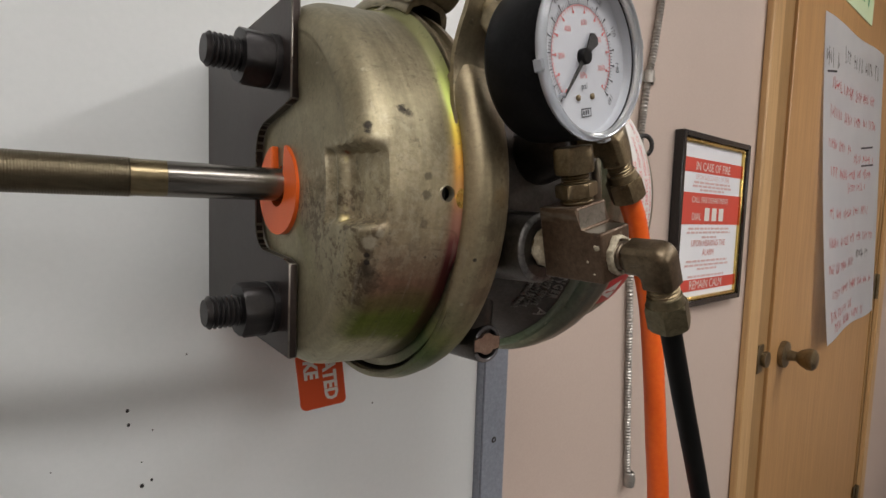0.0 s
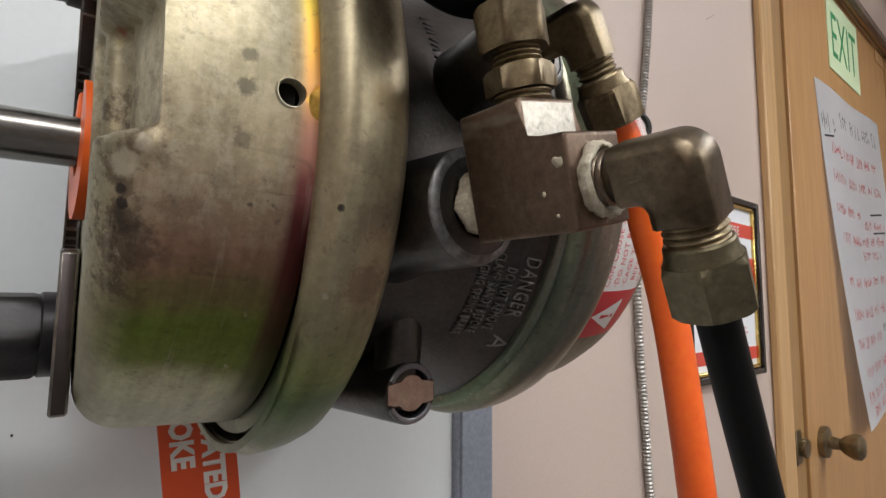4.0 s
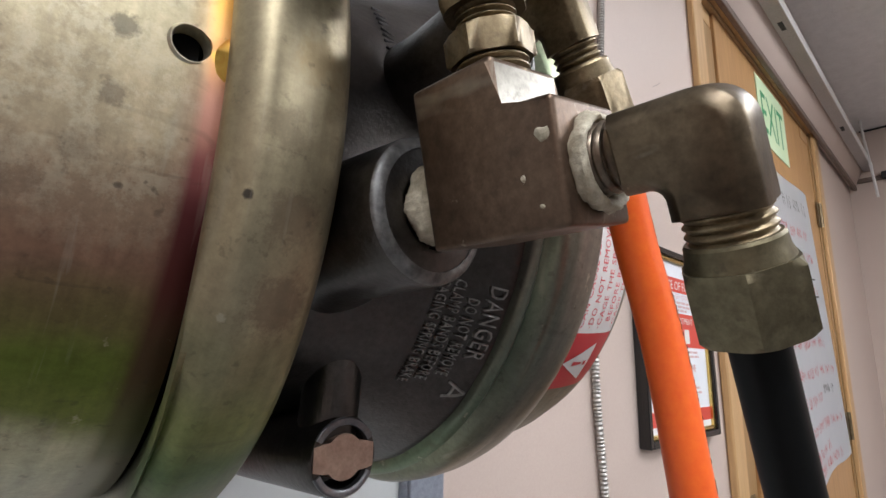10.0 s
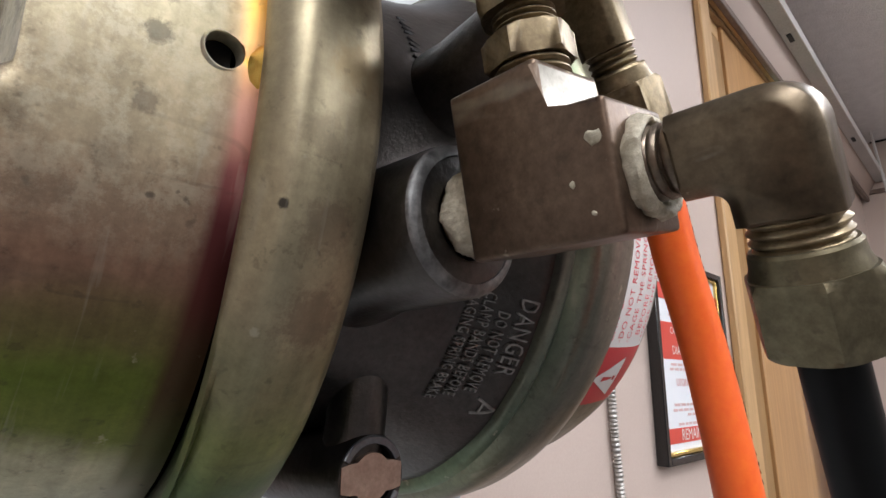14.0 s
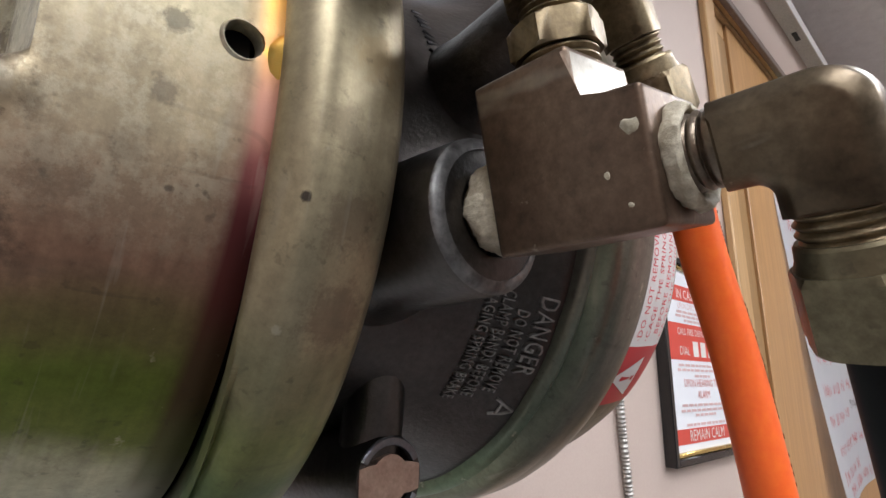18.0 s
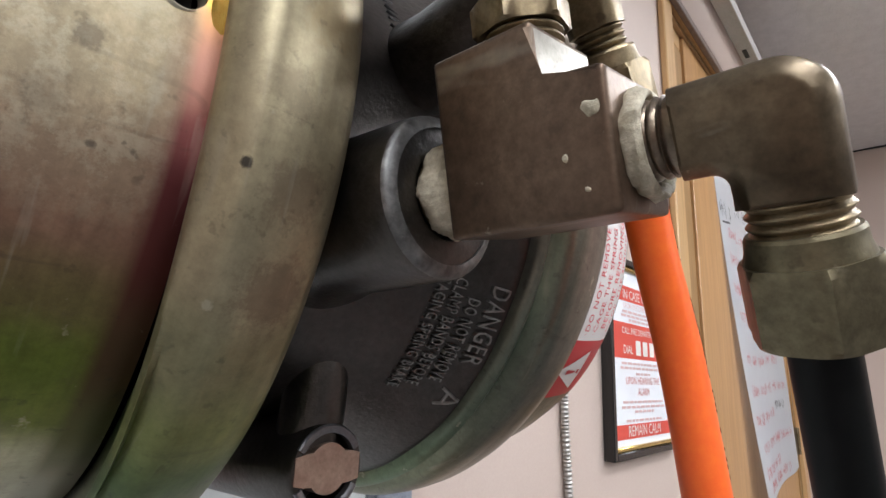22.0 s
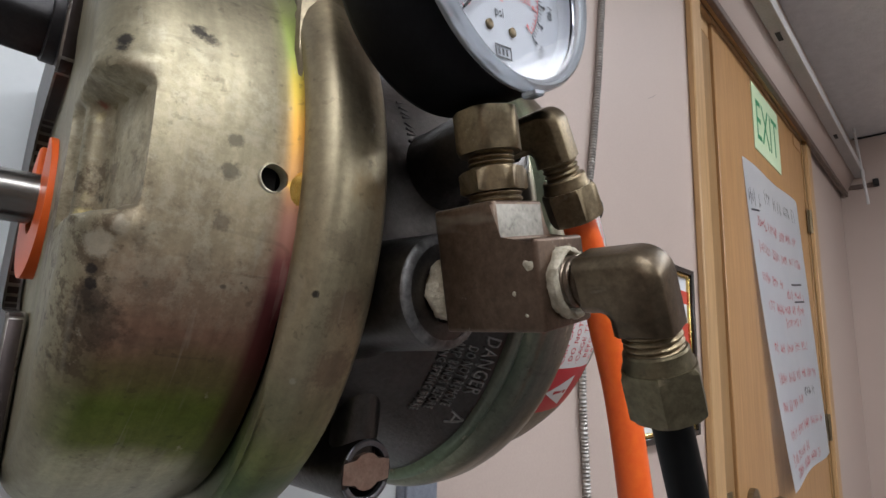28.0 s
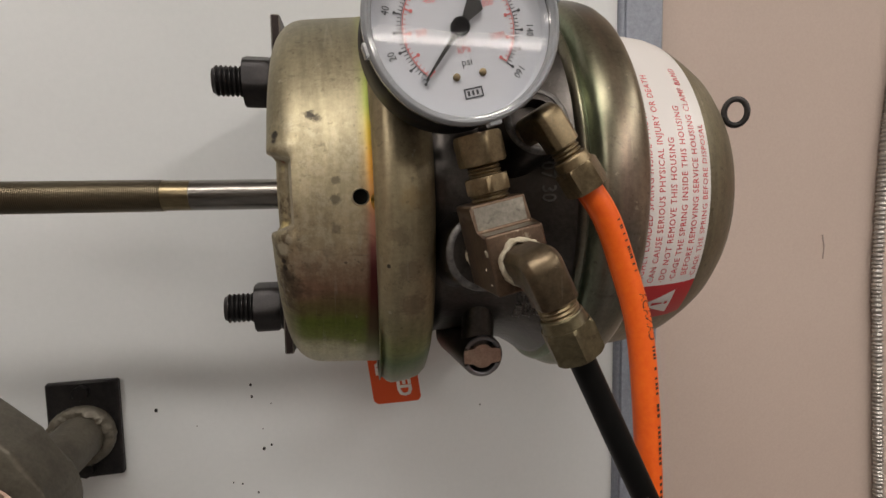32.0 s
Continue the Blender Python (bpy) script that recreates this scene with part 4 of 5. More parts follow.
def on_bell(x, r, deg):
    """A place round the spring housing, which hangs a little below the chamber's axis."""
    a = radians(deg)
    return BX @ Vector((r * math.cos(a), r * math.sin(a), x))


b = bmesh.new()
lathe(b, BELL, BX, 160)
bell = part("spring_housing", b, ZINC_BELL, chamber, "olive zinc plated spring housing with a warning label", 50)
# wrapped warning label
L0, L1 = 0.1545, 0.1920


def patch(b, x0, x1, d0, d1, lift, n=40, m=6):
    grid = [[b.verts.new(on_bell(x0 + (x1 - x0) * j / m, bell_radius(x0 + (x1 - x0) * j / m) + lift, d0 + (d1 - d0) * k / n)) for j in range(m + 1)] for k in range(n + 1)]
    for ga, gb in zip(grid, grid[1:]):
        for j in range(m):
            b.faces.new((ga[j], ga[j + 1], gb[j + 1], gb[j]))
    return b


LABEL_WHITE = Mat("white_vinyl_label", 0.35, 0, (0.72, 0.70, 0.68)).m
LABEL_RED = Mat("red_label_print", 0.38, 0, (0.52, 0.028, 0.035)).m
TEXT_RED = Mat("red_label_letters", 0.45, 0, (0.68, 0.085, 0.10)).m
D_RED = 209.3
b = patch(bmesh.new(), L0, L1, 115, D_RED, 0.0003)
label = part("warning_label", b, LABEL_WHITE, bell, "white vinyl label with red warning print")
b = patch(bmesh.new(), L0, L1, D_RED, 224.5, 0.0003, 16)
part("red_field", b, LABEL_RED, label)
LINES = ["HIGHLY LOADED SPRING INSIDE THIS HOUSING", "CAN CAUSE SERIOUS PHYSICAL INJURY OR DEATH", "·DO NOT REMOVE THIS HOUSING", "·CAGE THE SPRING INSIDE THIS HOUSING", "  BEFORE REMOVING SERVICE HOUSING CLAMP BAND", "·CAGE THE SPRING BEFORE DISPOSAL"]
for k, words in enumerate(LINES):
    b = bmesh.new()
    xc = L0 + 0.0075 + k * 0.0056

    def wrap3(x, y, z, xc=xc):
        xx = xc - y
        return on_bell(xx, bell_radius(xx) + 0.0005, D_RED - 1.2 - math.degrees(x / 0.096))

    letters(b, words, 0.0043, wrap3, squeeze=0.99, spacing=1.12)
    part("label_line", b, TEXT_RED, label)
b = bmesh.new()


def decal(b, poly, lift, x0=0.1745, d0=217.0):
    """A flat shape, cut fine and laid on the drum."""
    f = b.faces.new([b.verts.new((u, w, 0)) for u, w in poly])
    bmesh.ops.triangulate(b, faces=[f])
    bmesh.ops.subdivide_edges(b, edges=b.edges[:], cuts=5, use_grid_fill=True)
    for v in b.verts:
        u, w = v.co.x, v.co.y
        v.co = on_bell(x0 + u, bell_radius(x0 + u) + lift, d0 + math.degrees(w / 0.094))
    return b


decal(b, [(-0.0085, 0.0), (0.0075, -0.0085), (0.0075, 0.0085)], 0.0005)
part("warning_triangle", b, LABEL_WHITE, label)
b = decal(bmesh.new(), [(-0.0030, -0.0010), (-0.0030, 0.0010), (0.0028, 0.0004), (0.0028, -0.0004)], 0.0008)
part("exclamation_stroke", b, LABEL_RED, label)
b = decal(bmesh.new(), [(0.0040, -0.0009), (0.0040, 0.0009), (0.0056, 0.0009), (0.0056, -0.0009)], 0.0008)
part("exclamation_mark", b, LABEL_RED, label)
# eye of the stored release bolt
b = bmesh.new()
c = Vector((0.2280, -0.0700, 1.3305))
loop = [c + 0.0052 * (math.cos(math.tau * k / 24) * Vector((0.8, -0.6, 0)) + math.sin(math.tau * k / 24) * Vector((0, 0, 1.25))) for k in range(25)]
tube(b, loop, 0.0015, 10)
tube(b, [c + Vector((-0.004, 0.003, -0.002)), c + Vector((-0.014, 0.012, -0.004))], 0.0017, 10)
part("wire_eye", b, BLACK_STEEL, bell, "black wire eye")

# push rod, collar, studs
rod_dir = Vector((-0.157, 0.016, 0.0)).normalized()
R0 = Vector((0.0112, -0.0006, AZ + 0.0012))
RM = frame_z(R0, rod_dir)
b = bmesh.new()
lathe(b, [(0, 0), (0, 0.0081), (0.0555, 0.0081)], RM, 32)
part("push_rod_shank", b, ROD_BARE, chamber, "worn steel push rod, bright and dark reflections painted on")
ROD_GOLD = mottled("polished_gold_rod", (0.11, 0.088, 0.048), (0.25, 0.20, 0.12), 60, 0.28, 0.95, 500, 0.05, stretch=(0.3, 1, 1))
b = bmesh.new()
lathe(b, [(0.0555, 0.0081), (0.068, 0.0081), (0.0695, 0.0083)], RM, 32)
part("rod_neck", b, ROD_GOLD, chamber, "polished gold coloured neck of the rod")
b = bmesh.new()
lathe(b, [(0.0695, 0.0080)] + thread(0.0697, 0.22, 0.0085, 0.0010, 0.00016) + [(0.22, 0)], RM, 32)
part("rod_thread", b, ROD_STEEL, chamber, "bronze coloured threaded push rod")
b = bmesh.new()
hexnut(b, RM, 0.0265, 0.164, 0.181)
part("jam_nut", b, BLACK_STEEL, chamber, "dark steel jam nut")
b = bmesh.new()
out = [(0.0228 * math.cos(radians(a)), 0.0228 * math.sin(radians(a))) for a in range(106, 436, 6)]
inn = [(0.0088 * math.cos(radians(a)), 0.0088 * math.sin(radians(a))) for a in range(405, 134, -9)]
prism(b, out + inn, frame_z((0.0085, 0.001, AZ - 0.001), (-1, 0, 0)), -0.0022, 0.0032, 0.0006)
part("stroke_collar", b, ORANGE_PLASTIC, chamber, "bright orange split plastic collar on the rod")
for s in (1, -1):
    o = (0.0148, 0.0, AZ + s * 0.0603)
    m = frame_z(o, (-1, 0, 0))
    b = bmesh.new()
    lathe(b, [(0, 0), (0, 0.0074)] + thread(0.006, 0.0435, 0.0079, 0.0023, 0.0011) + [(0.0445, 0.0062), (0.0445, 0)], m, 32)
    stud = part("mounting_stud", b, BLACK_STEEL, chamber, "black threaded mounting stud")
    b = bmesh.new()
    hexnut(b, m @ pose(0, 0, 0, 0, 0, 8 if s > 0 else 24), 0.0240, 0.0155, 0.0290)
    part("hex_nut", b, BLACK_STEEL, stud, "dark steel hexagonal nut")
    b = bmesh.new()
    lathe(b, [(0.0105, 0.008), (0.0105, 0.0126), (0.0109, 0.013), (0.0150, 0.013), (0.0154, 0.0126), (0.0154, 0.008)], m, 32)
    part("lock_washer", b, BLACK_STEEL, stud)

# ---- bracket ----
bracket = thing("mounting_bracket", (0, BY, AZ - 0.09), "dark hot rolled steel plate bracket with a round notch", "bracket")
b = bmesh.new()
poly = [(0.1395, 1.381), (-0.0225, 1.381), (-0.0225, 1.3325), (-0.014, 1.3310)]
poly += [(0.017 + 0.013 * math.sin(radians(a)), 1.3125 + 0.013 * math.cos(radians(a))) for a in range(0, 91, 18)]
poly += [(0.017 + 0.013 * math.cos(radians(a)), 1.2725 - 0.013 * math.sin(radians(a))) for a in range(0, 91, 18)]
poly += [(-0.014, 1.2580), (-0.0225, 1.2565), (-0.0225, 1.2105), (0.1395, 1.2105)]
m = Matrix(((0.068, 0, 1, 0.0057), (1, 0, 0, 0), (0, 1, 0, 0), (0, 0, 0, 1)))
prism(b, poly, m, -0.0023, 0.0023, 0.0007, 1, 1)
part("plate", b, [PLATE_STEEL, PLATE_EDGE], bracket)

# ---- hanging tag ----
tag = thing("stroke_tag", (0.071, 0.075, 1.19), "small orange plastic tag with white lettering, behind the chamber", "tag")
TAG = Mat("orange_red_tag", 0.4, 0, (0.72, 0.09, 0.02)).m
b = bmesh.new()
poly = arc(0.0905 - 0.004, 1.142 - 0.0, 0.004, -90, 0, 4) + [(0.0905, 1.262), (0.0555, 1.262)] + arc(0.0555 + 0.004, 1.142, 0.004, 180, 270, 4)
LEAN = 0.13
mt = Matrix(((1, -LEAN, 0, LEAN * 1.14 - 0.0005), (0, 0, 1, 0.075), (0, 1, 0, 0.0025), (0, 0, 0, 1)))
prism(b, poly, mt, 0, 0.0012)
part("tag_plate", b, TAG, tag)
WHITE_INK = Mat("white_ink", 0.5, 0, (0.78, 0.76, 0.72)).m
for words, x, z in (("ACTIVATED", 0.0745, 1.1425), ("STROKE", 0.0605, 1.160)):
    b = bmesh.new()
    letters(b, words, 0.0140, flat_on((x - 0.0005 - LEAN * (z - 1.14), 0.0747, z + 0.0025), (LEAN, 0, -1), (1, 0, 0)), align="RIGHT", squeeze=0.84, bold=0.0006)
    part("tag_lettering", b, WHITE_INK, tag)

# ---- pressure gauge ----
GH = Vector((0.0681, -0.1355, 1.3433))
GU, GV, GN = Vector((0.974, 0, 0.225)), Vector((-0.225, 0, 0.974)), Vector((0, -1, 0))
GM = Matrix(((GU.x, GV.x, GN.x, GH.x), (GU.y, GV.y, GN.y, GH.y), (GU.z, GV.z, GN.z, GH.z), (0, 0, 0, 1)))
gauge = thing("pressure_gauge", GH, "round pressure gauge with black case and white dial reading zero", "gauge")
CASE = mottled("black_gauge_case", (0.006, 0.006, 0.0065), (0.011, 0.011, 0.012), 60, 0.4, 0.0, 500, 0.06)
CASE.node_tree.nodes["Principled BSDF"].inputs["Specular IOR Level"].default_value = 0.06
CLEAR_RIM = Mat("clear_polished_rim", 0.08, 0.0, (0.80, 0.84, 0.89)).m
CLEAR_RIM.node_tree.nodes["Principled BSDF"].inputs["Transmission Weight"].default_value = 0.68
DIAL = Mat("white_dial_enamel", 0.5, 0, (0.53, 0.555, 0.60)).m
DIAL_RED = Mat("red_dial_print", 0.5, 0, (0.66, 0.17, 0.17)).m
DIAL_BLACK = Mat("soft_black_dial_print", 0.5, 0, (0.055, 0.06, 0.07)).m
b = bmesh.new()
lathe(b, [(-0.0265, 0), (-0.0265, 0.0280), (-0.0250, 0.0300), (-0.0230, 0.0307), (0.0005, 0.0308), (0.0012, 0.0303), (0.0012, 0.0297), (-0.0032, 0.0296), (-0.0032, 0)], GM, 96)
part("case", b, CASE, gauge, "black pressed gauge case")
b = bmesh.new()
lathe(b, [(0.0005, 0.0298), (0.0005, 0.0312), (0.0012, 0.0316), (0.0034, 0.0316), (0.0044, 0.0311), (0.0047, 0.0305), (0.0045, 0.0299), (0.0036, 0.0295), (0.0033, 0.0288), (0.0026, 0.0285), (0.0018, 0.0288), (0.0005, 0.0298)], GM, 96)
rim_ob = part("rim", b, CLEAR_RIM, gauge, "clear polished rim of the window")
for k in (5, 95, 185, 275):
    b = bmesh.new()
    box(b, 0.0311, 0.0327, -0.0022, 0.0022, 0.0, 0.0040, 0.0004, GM @ pose(0, 0, 0, 0, 0, k))
    part("catch", b, CLEAR_RIM, rim_ob)
b = bmesh.new()
lathe(b, [(-0.0030, 0), (-0.0030, 0.0284), (-0.0024, 0.0289), (-0.0006, 0.0291), (0.0004, 0.0292)], GM, 96)
dial = part("dial", b, DIAL, gauge, "white dial with black and red scales")


def dial_at(r, deg, h=-0.0028):
    return GM @ Vector((r * math.cos(radians(deg)), r * math.sin(radians(deg)), h))


def tick(b, deg, r0, r1, w):
    t = Vector((-math.sin(radians(deg)), math.cos(radians(deg)), 0))
    t = (GM.to_3x3() @ t) * w / 2
    b.faces.new([b.verts.new(p) for p in (dial_at(r0, deg) - t, dial_at(r0, deg) + t, dial_at(r1, deg) + t, dial_at(r1, deg) - t)])


def psi(v):
    return 225 - 270 * v / 160


def dot(b, r, deg, size):
    b.faces.new([b.verts.new(dial_at(r, deg, -0.0027) + (GU * math.cos(k) + GV * math.sin(k)) * size) for k in (math.tau * j / 10 for j in range(10))])


def scale_arc(b, r0, r1):
    marks = [psi(2 * k) for k in range(81)]
    for a0, a1 in zip(marks, marks[1:]):
        b.faces.new([b.verts.new(dial_at(r, a)) for r, a in ((r0, a0), (r1, a0), (r1, a1), (r0, a1))])


b = bmesh.new()
scale_arc(b, 0.0187, 0.01885)
for v in range(0, 161, 2):
    tick(b, psi(v), 0.0187, 0.0211 if v % 10 == 0 else 0.0201, 0.00045 if v % 10 == 0 else 0.00024)
    if v % 10 == 0:
        dot(b, 0.0211, psi(v), 0.00052)
part("pressure_ticks", b, DIAL_BLACK, dial)
b = bmesh.new()
for v in range(20, 161, 20):
    m = GM @ pose(0, 0, -0.0028, 0, 0, psi(v) - 90)
    letters(b, str(v), 0.0034, lambda x, y, z, m=m: m @ Vector((x, 0.0228 + y, 0)), align="CENTER", squeeze=0.85)
letters(b, "psi", 0.0034, lambda x, y, z: GM @ Vector((x, -0.0117 + y, -0.0028)), align="CENTER")
part("pressure_numerals", b, DIAL_BLACK, dial)
b = bmesh.new()
scale_arc(b, 0.0182, 0.0185)
for k in range(0, 1101, 20):
    a = 225 - 270 * k / 1103
    tick(b, a, 0.0172 if k % 100 else 0.0162, 0.0184, 0.00045 if k % 100 == 0 else 0.00024)
    if k % 100 == 0:
        dot(b, 0.0162, a, 0.0006)
part("metric_ticks", b, DIAL_RED, dial)
b = bmesh.new()
for k in (200, 400, 600, 800, 1000):
    a = 225 - 270 * k / 1103
    c = Vector((0.0127 * math.cos(radians(a)), 0.0127 * math.sin(radians(a)), -0.0028))
    letters(b, str(k), 0.0030, lambda x, y, z, c=c: GM @ (c + Vector((x, y - 0.0011, 0))), align="CENTER", squeeze=0.85)
letters(b, "kPa", 0.0032, lambda x, y, z: GM @ Vector((x, -0.0077 + y, -0.0028)), align="CENTER")
part("metric_numerals", b, DIAL_RED, dial)
b = bmesh.new()
for x0, x1, y0, y1 in ((-0.0032, 0.0032, -0.0222, -0.0217), (-0.0032, 0.0032, -0.0193, -0.0188), (-0.0032, -0.0027, -0.0217, -0.0193), (0.0027, 0.0032, -0.0217, -0.0193), (-0.0021, -0.0013, -0.0213, -0.0197), (-0.0006, 0.0002, -0.0213, -0.0197), (0.0009, 0.0017, -0.0213, -0.0197)):
    b.faces.new([b.verts.new(GM @ Vector(p)) for p in ((x0, y0, -0.0028), (x1, y0, -0.0028), (x1, y1, -0.0028), (x0, y1, -0.0028))])
part("maker_mark", b, DIAL_BLACK, dial, "small black boxed mark")
for x in (-0.0045, 0.0045):
    b = bmesh.new()
    lathe(b, [(-0.003, 0.0012), (-0.0024, 0.0012), (-0.0022, 0.0009), (-0.0022, 0)], GM @ pose(x, -0.0147, 0), 20)
    part("dial_screw", b, BRASS, dial, "small brass screw")
b = bmesh.new()
a = psi(0) - 1.5
m = GM @ pose(0, 0, 0, 0, 0, a - 90)
pts = [(-0.00025, 0.0205), (0.00025, 0.0205), (0.0009, 0.002), (0.0012, -0.003), (0.0030, -0.0088), (0.0012, -0.0105), (-0.0012, -0.0105), (-0.0030, -0.0088), (-0.0012, -0.003), (-0.0009, 0.002)]
prism(b, pts, m, -0.0016, -0.0011)
part("needle", b, INK, gauge, "black needle with a broad tail")
b = bmesh.new()
lathe(b, [(-0.003, 0.0030), (-0.0006, 0.0030), (-0.0002, 0.0026), (-0.0002, 0)], GM, 32)
part("needle_hub", b, CASE, gauge)
b = bmesh.new()
lathe(b, [(-0.003, 0.0006), (-0.0005, 0.0006), (-0.0005, 0)], GM @ pose(0.0204 * math.cos(radians(221)), 0.0204 * math.sin(radians(219)), 0), 12)
part("stop_pin", b, CLEAR_RIM, gauge)
glass = Mat("clear_window", 0.04, 0, (1, 1, 1))
clear = glass.t.nodes.new("ShaderNodeBsdfTransparent")
gloss = glass.node("ShaderNodeBsdfGlossy", Roughness=0.03)
blend = glass.t.nodes.new("ShaderNodeMixShader")
blend.inputs[0].default_value = 0.028
glass.link(clear.outputs[0], blend.inputs[1])
glass.link(gloss.outputs[0], blend.inputs[2])
glass.link(blend.outputs[0], glass.t.nodes["Material Output"].inputs["Surface"])
b = bmesh.new()
lathe(b, [(0.0034, 0), (0.0031, 0.0289)], GM, 96)
pane = part("window", b, glass.m, gauge, "clear domed window")


# ---- brass fittings ----
def stem(d, y=-0.1250):
    return GH + Vector((0, y - GH.y, 0)) - GV * d


SM = frame_z(stem(0), -GV, (0, 1, 0))
b = bmesh.new()
hexnut(b, SM, 0.0150, 0.0330, 0.0435)
part("stem_hex", b, BRASS, gauge, "brass hexagonal stem")
tee = thing("tee_fitting", (0.083, -0.1235, 1.267), "tarnished brass tee fitting with cream thread sealant", "pipe fitting")
b = bmesh.new()
lathe(b, [(0.0425, 0.0)] + thread(0.0430, 0.0478, 0.0058, 0.0013, 0.0007) + [(0.0478, 0)], SM, 32)
part("gauge_thread", b, BRASS, tee, "brass thread")
b = bmesh.new()
hexnut(b, SM @ pose(0, 0, 0, 0, 0, 18), 0.0146, 0.0476, 0.0532)
part("adapter_hex", b, BRASS, tee, "brass hexagonal adapter")
b = bmesh.new()
lathe(b, thread(0.0530, 0.0575, 0.0068, 0.0014, 0.0006), SM, 32)
part("adapter_thread", b, BRASS, tee, "brass thread")
TC = stem(0.0764)
TM = Matrix(((0, GV.x, GU.x, TC.x), (1, GV.y, GU.y, TC.y), (0, GV.z, GU.z, TC.z), (0, 0, 0, 1)))
b = bmesh.new()
poly = [(0.0122, -0.0098), (0.0122, 0.0204), (-0.0068, 0.0204), (-0.0068, 0.0106), (-0.0168, 0.0106), (-0.0168, -0.0098)]
prism(b, poly, TM, -0.0100, 0.0100, 0.0011, 3, 0)
b.normal_update()
TI = TM.inverted()
for f in b.faces:
    p = TI @ f.calc_center_median()
    n = TM.to_3x3().inverted() @ f.normal
    if f.calc_area() > 3e-5 and p.y > 0.010 and (n.x < -0.9 or (n.y > 0.9 and p.x < -0.009)):
        f.material_index = 2
part("tee_body", b, [BRASS_DARK, BRASS_EDGE, MILLED], tee, "brown tarnished tee block")
b = bmesh.new()
lathe(b, thread(-0.001, 0.0085, 0.0074, 0.0016, 0.0005), frame_z(TC + Vector((0, 0.0130, 0)), (0, 1, 0)), 32)
part("nipple", b, BRASS, tee, "brass pipe nipple")


def lumpy_ring(name, p, d, r, tubr, length, seed, parent):
    b = bmesh.new()
    lathe(b, [(length * math.cos(radians(a)), r + tubr * math.sin(radians(a))) for a in range(0, 361, 20)], frame_z(p, d), 96)
    for v in b.verts:
        v.co += (v.co - Vector(p)).normalized() * noise.noise(v.co * 260 + Vector((seed, 0, 0))) * tubr * 0.9
        v.co += (v.co - Vector(p)).normalized() * noise.noise(v.co * 900 + Vector((seed, 0, 0))) * tubr * 0.55
    bmesh.ops.remove_doubles(b, verts=b.verts, dist=1e-6)
    return part(name, b, SEALANT, parent, "cream thread sealant squeezed from the joint")


lumpy_ring("sealant", TC + Vector((0, 0.0160, 0)), (0, 1, 0), 0.0077, 0.0011, 0.0040, 1, tee)
lumpy_ring("sealant", TC + Vector((0, -0.0180, 0)), (0, 1, 0), 0.0070, 0.0009, 0.0016, 7, tee)


for u, v, r, seed in ((-0.0143, 0.0048, 0.0013, 3), (-0.0098, -0.0012, 0.0006, 5), (-0.0125, -0.0060, 0.0005, 8)):
    b = bmesh.new()
    lathe(b, [(0.0004, 0), (0.0003, r * 0.6), (-0.0001, r), (-0.0003, r)], TM @ Matrix.Translation((u, v, -0.0100)) @ pose(0, 0, 0, 180), 20)
    for p in b.verts:
        p.co += TM.to_3x3() @ Vector((noise.noise(p.co * 900), noise.noise(p.co * 900 + Vector((seed, 0, 0))), 0)) * r * 0.5
    part("sealant_smear", b, SEALANT, tee, "dried smear of sealant")


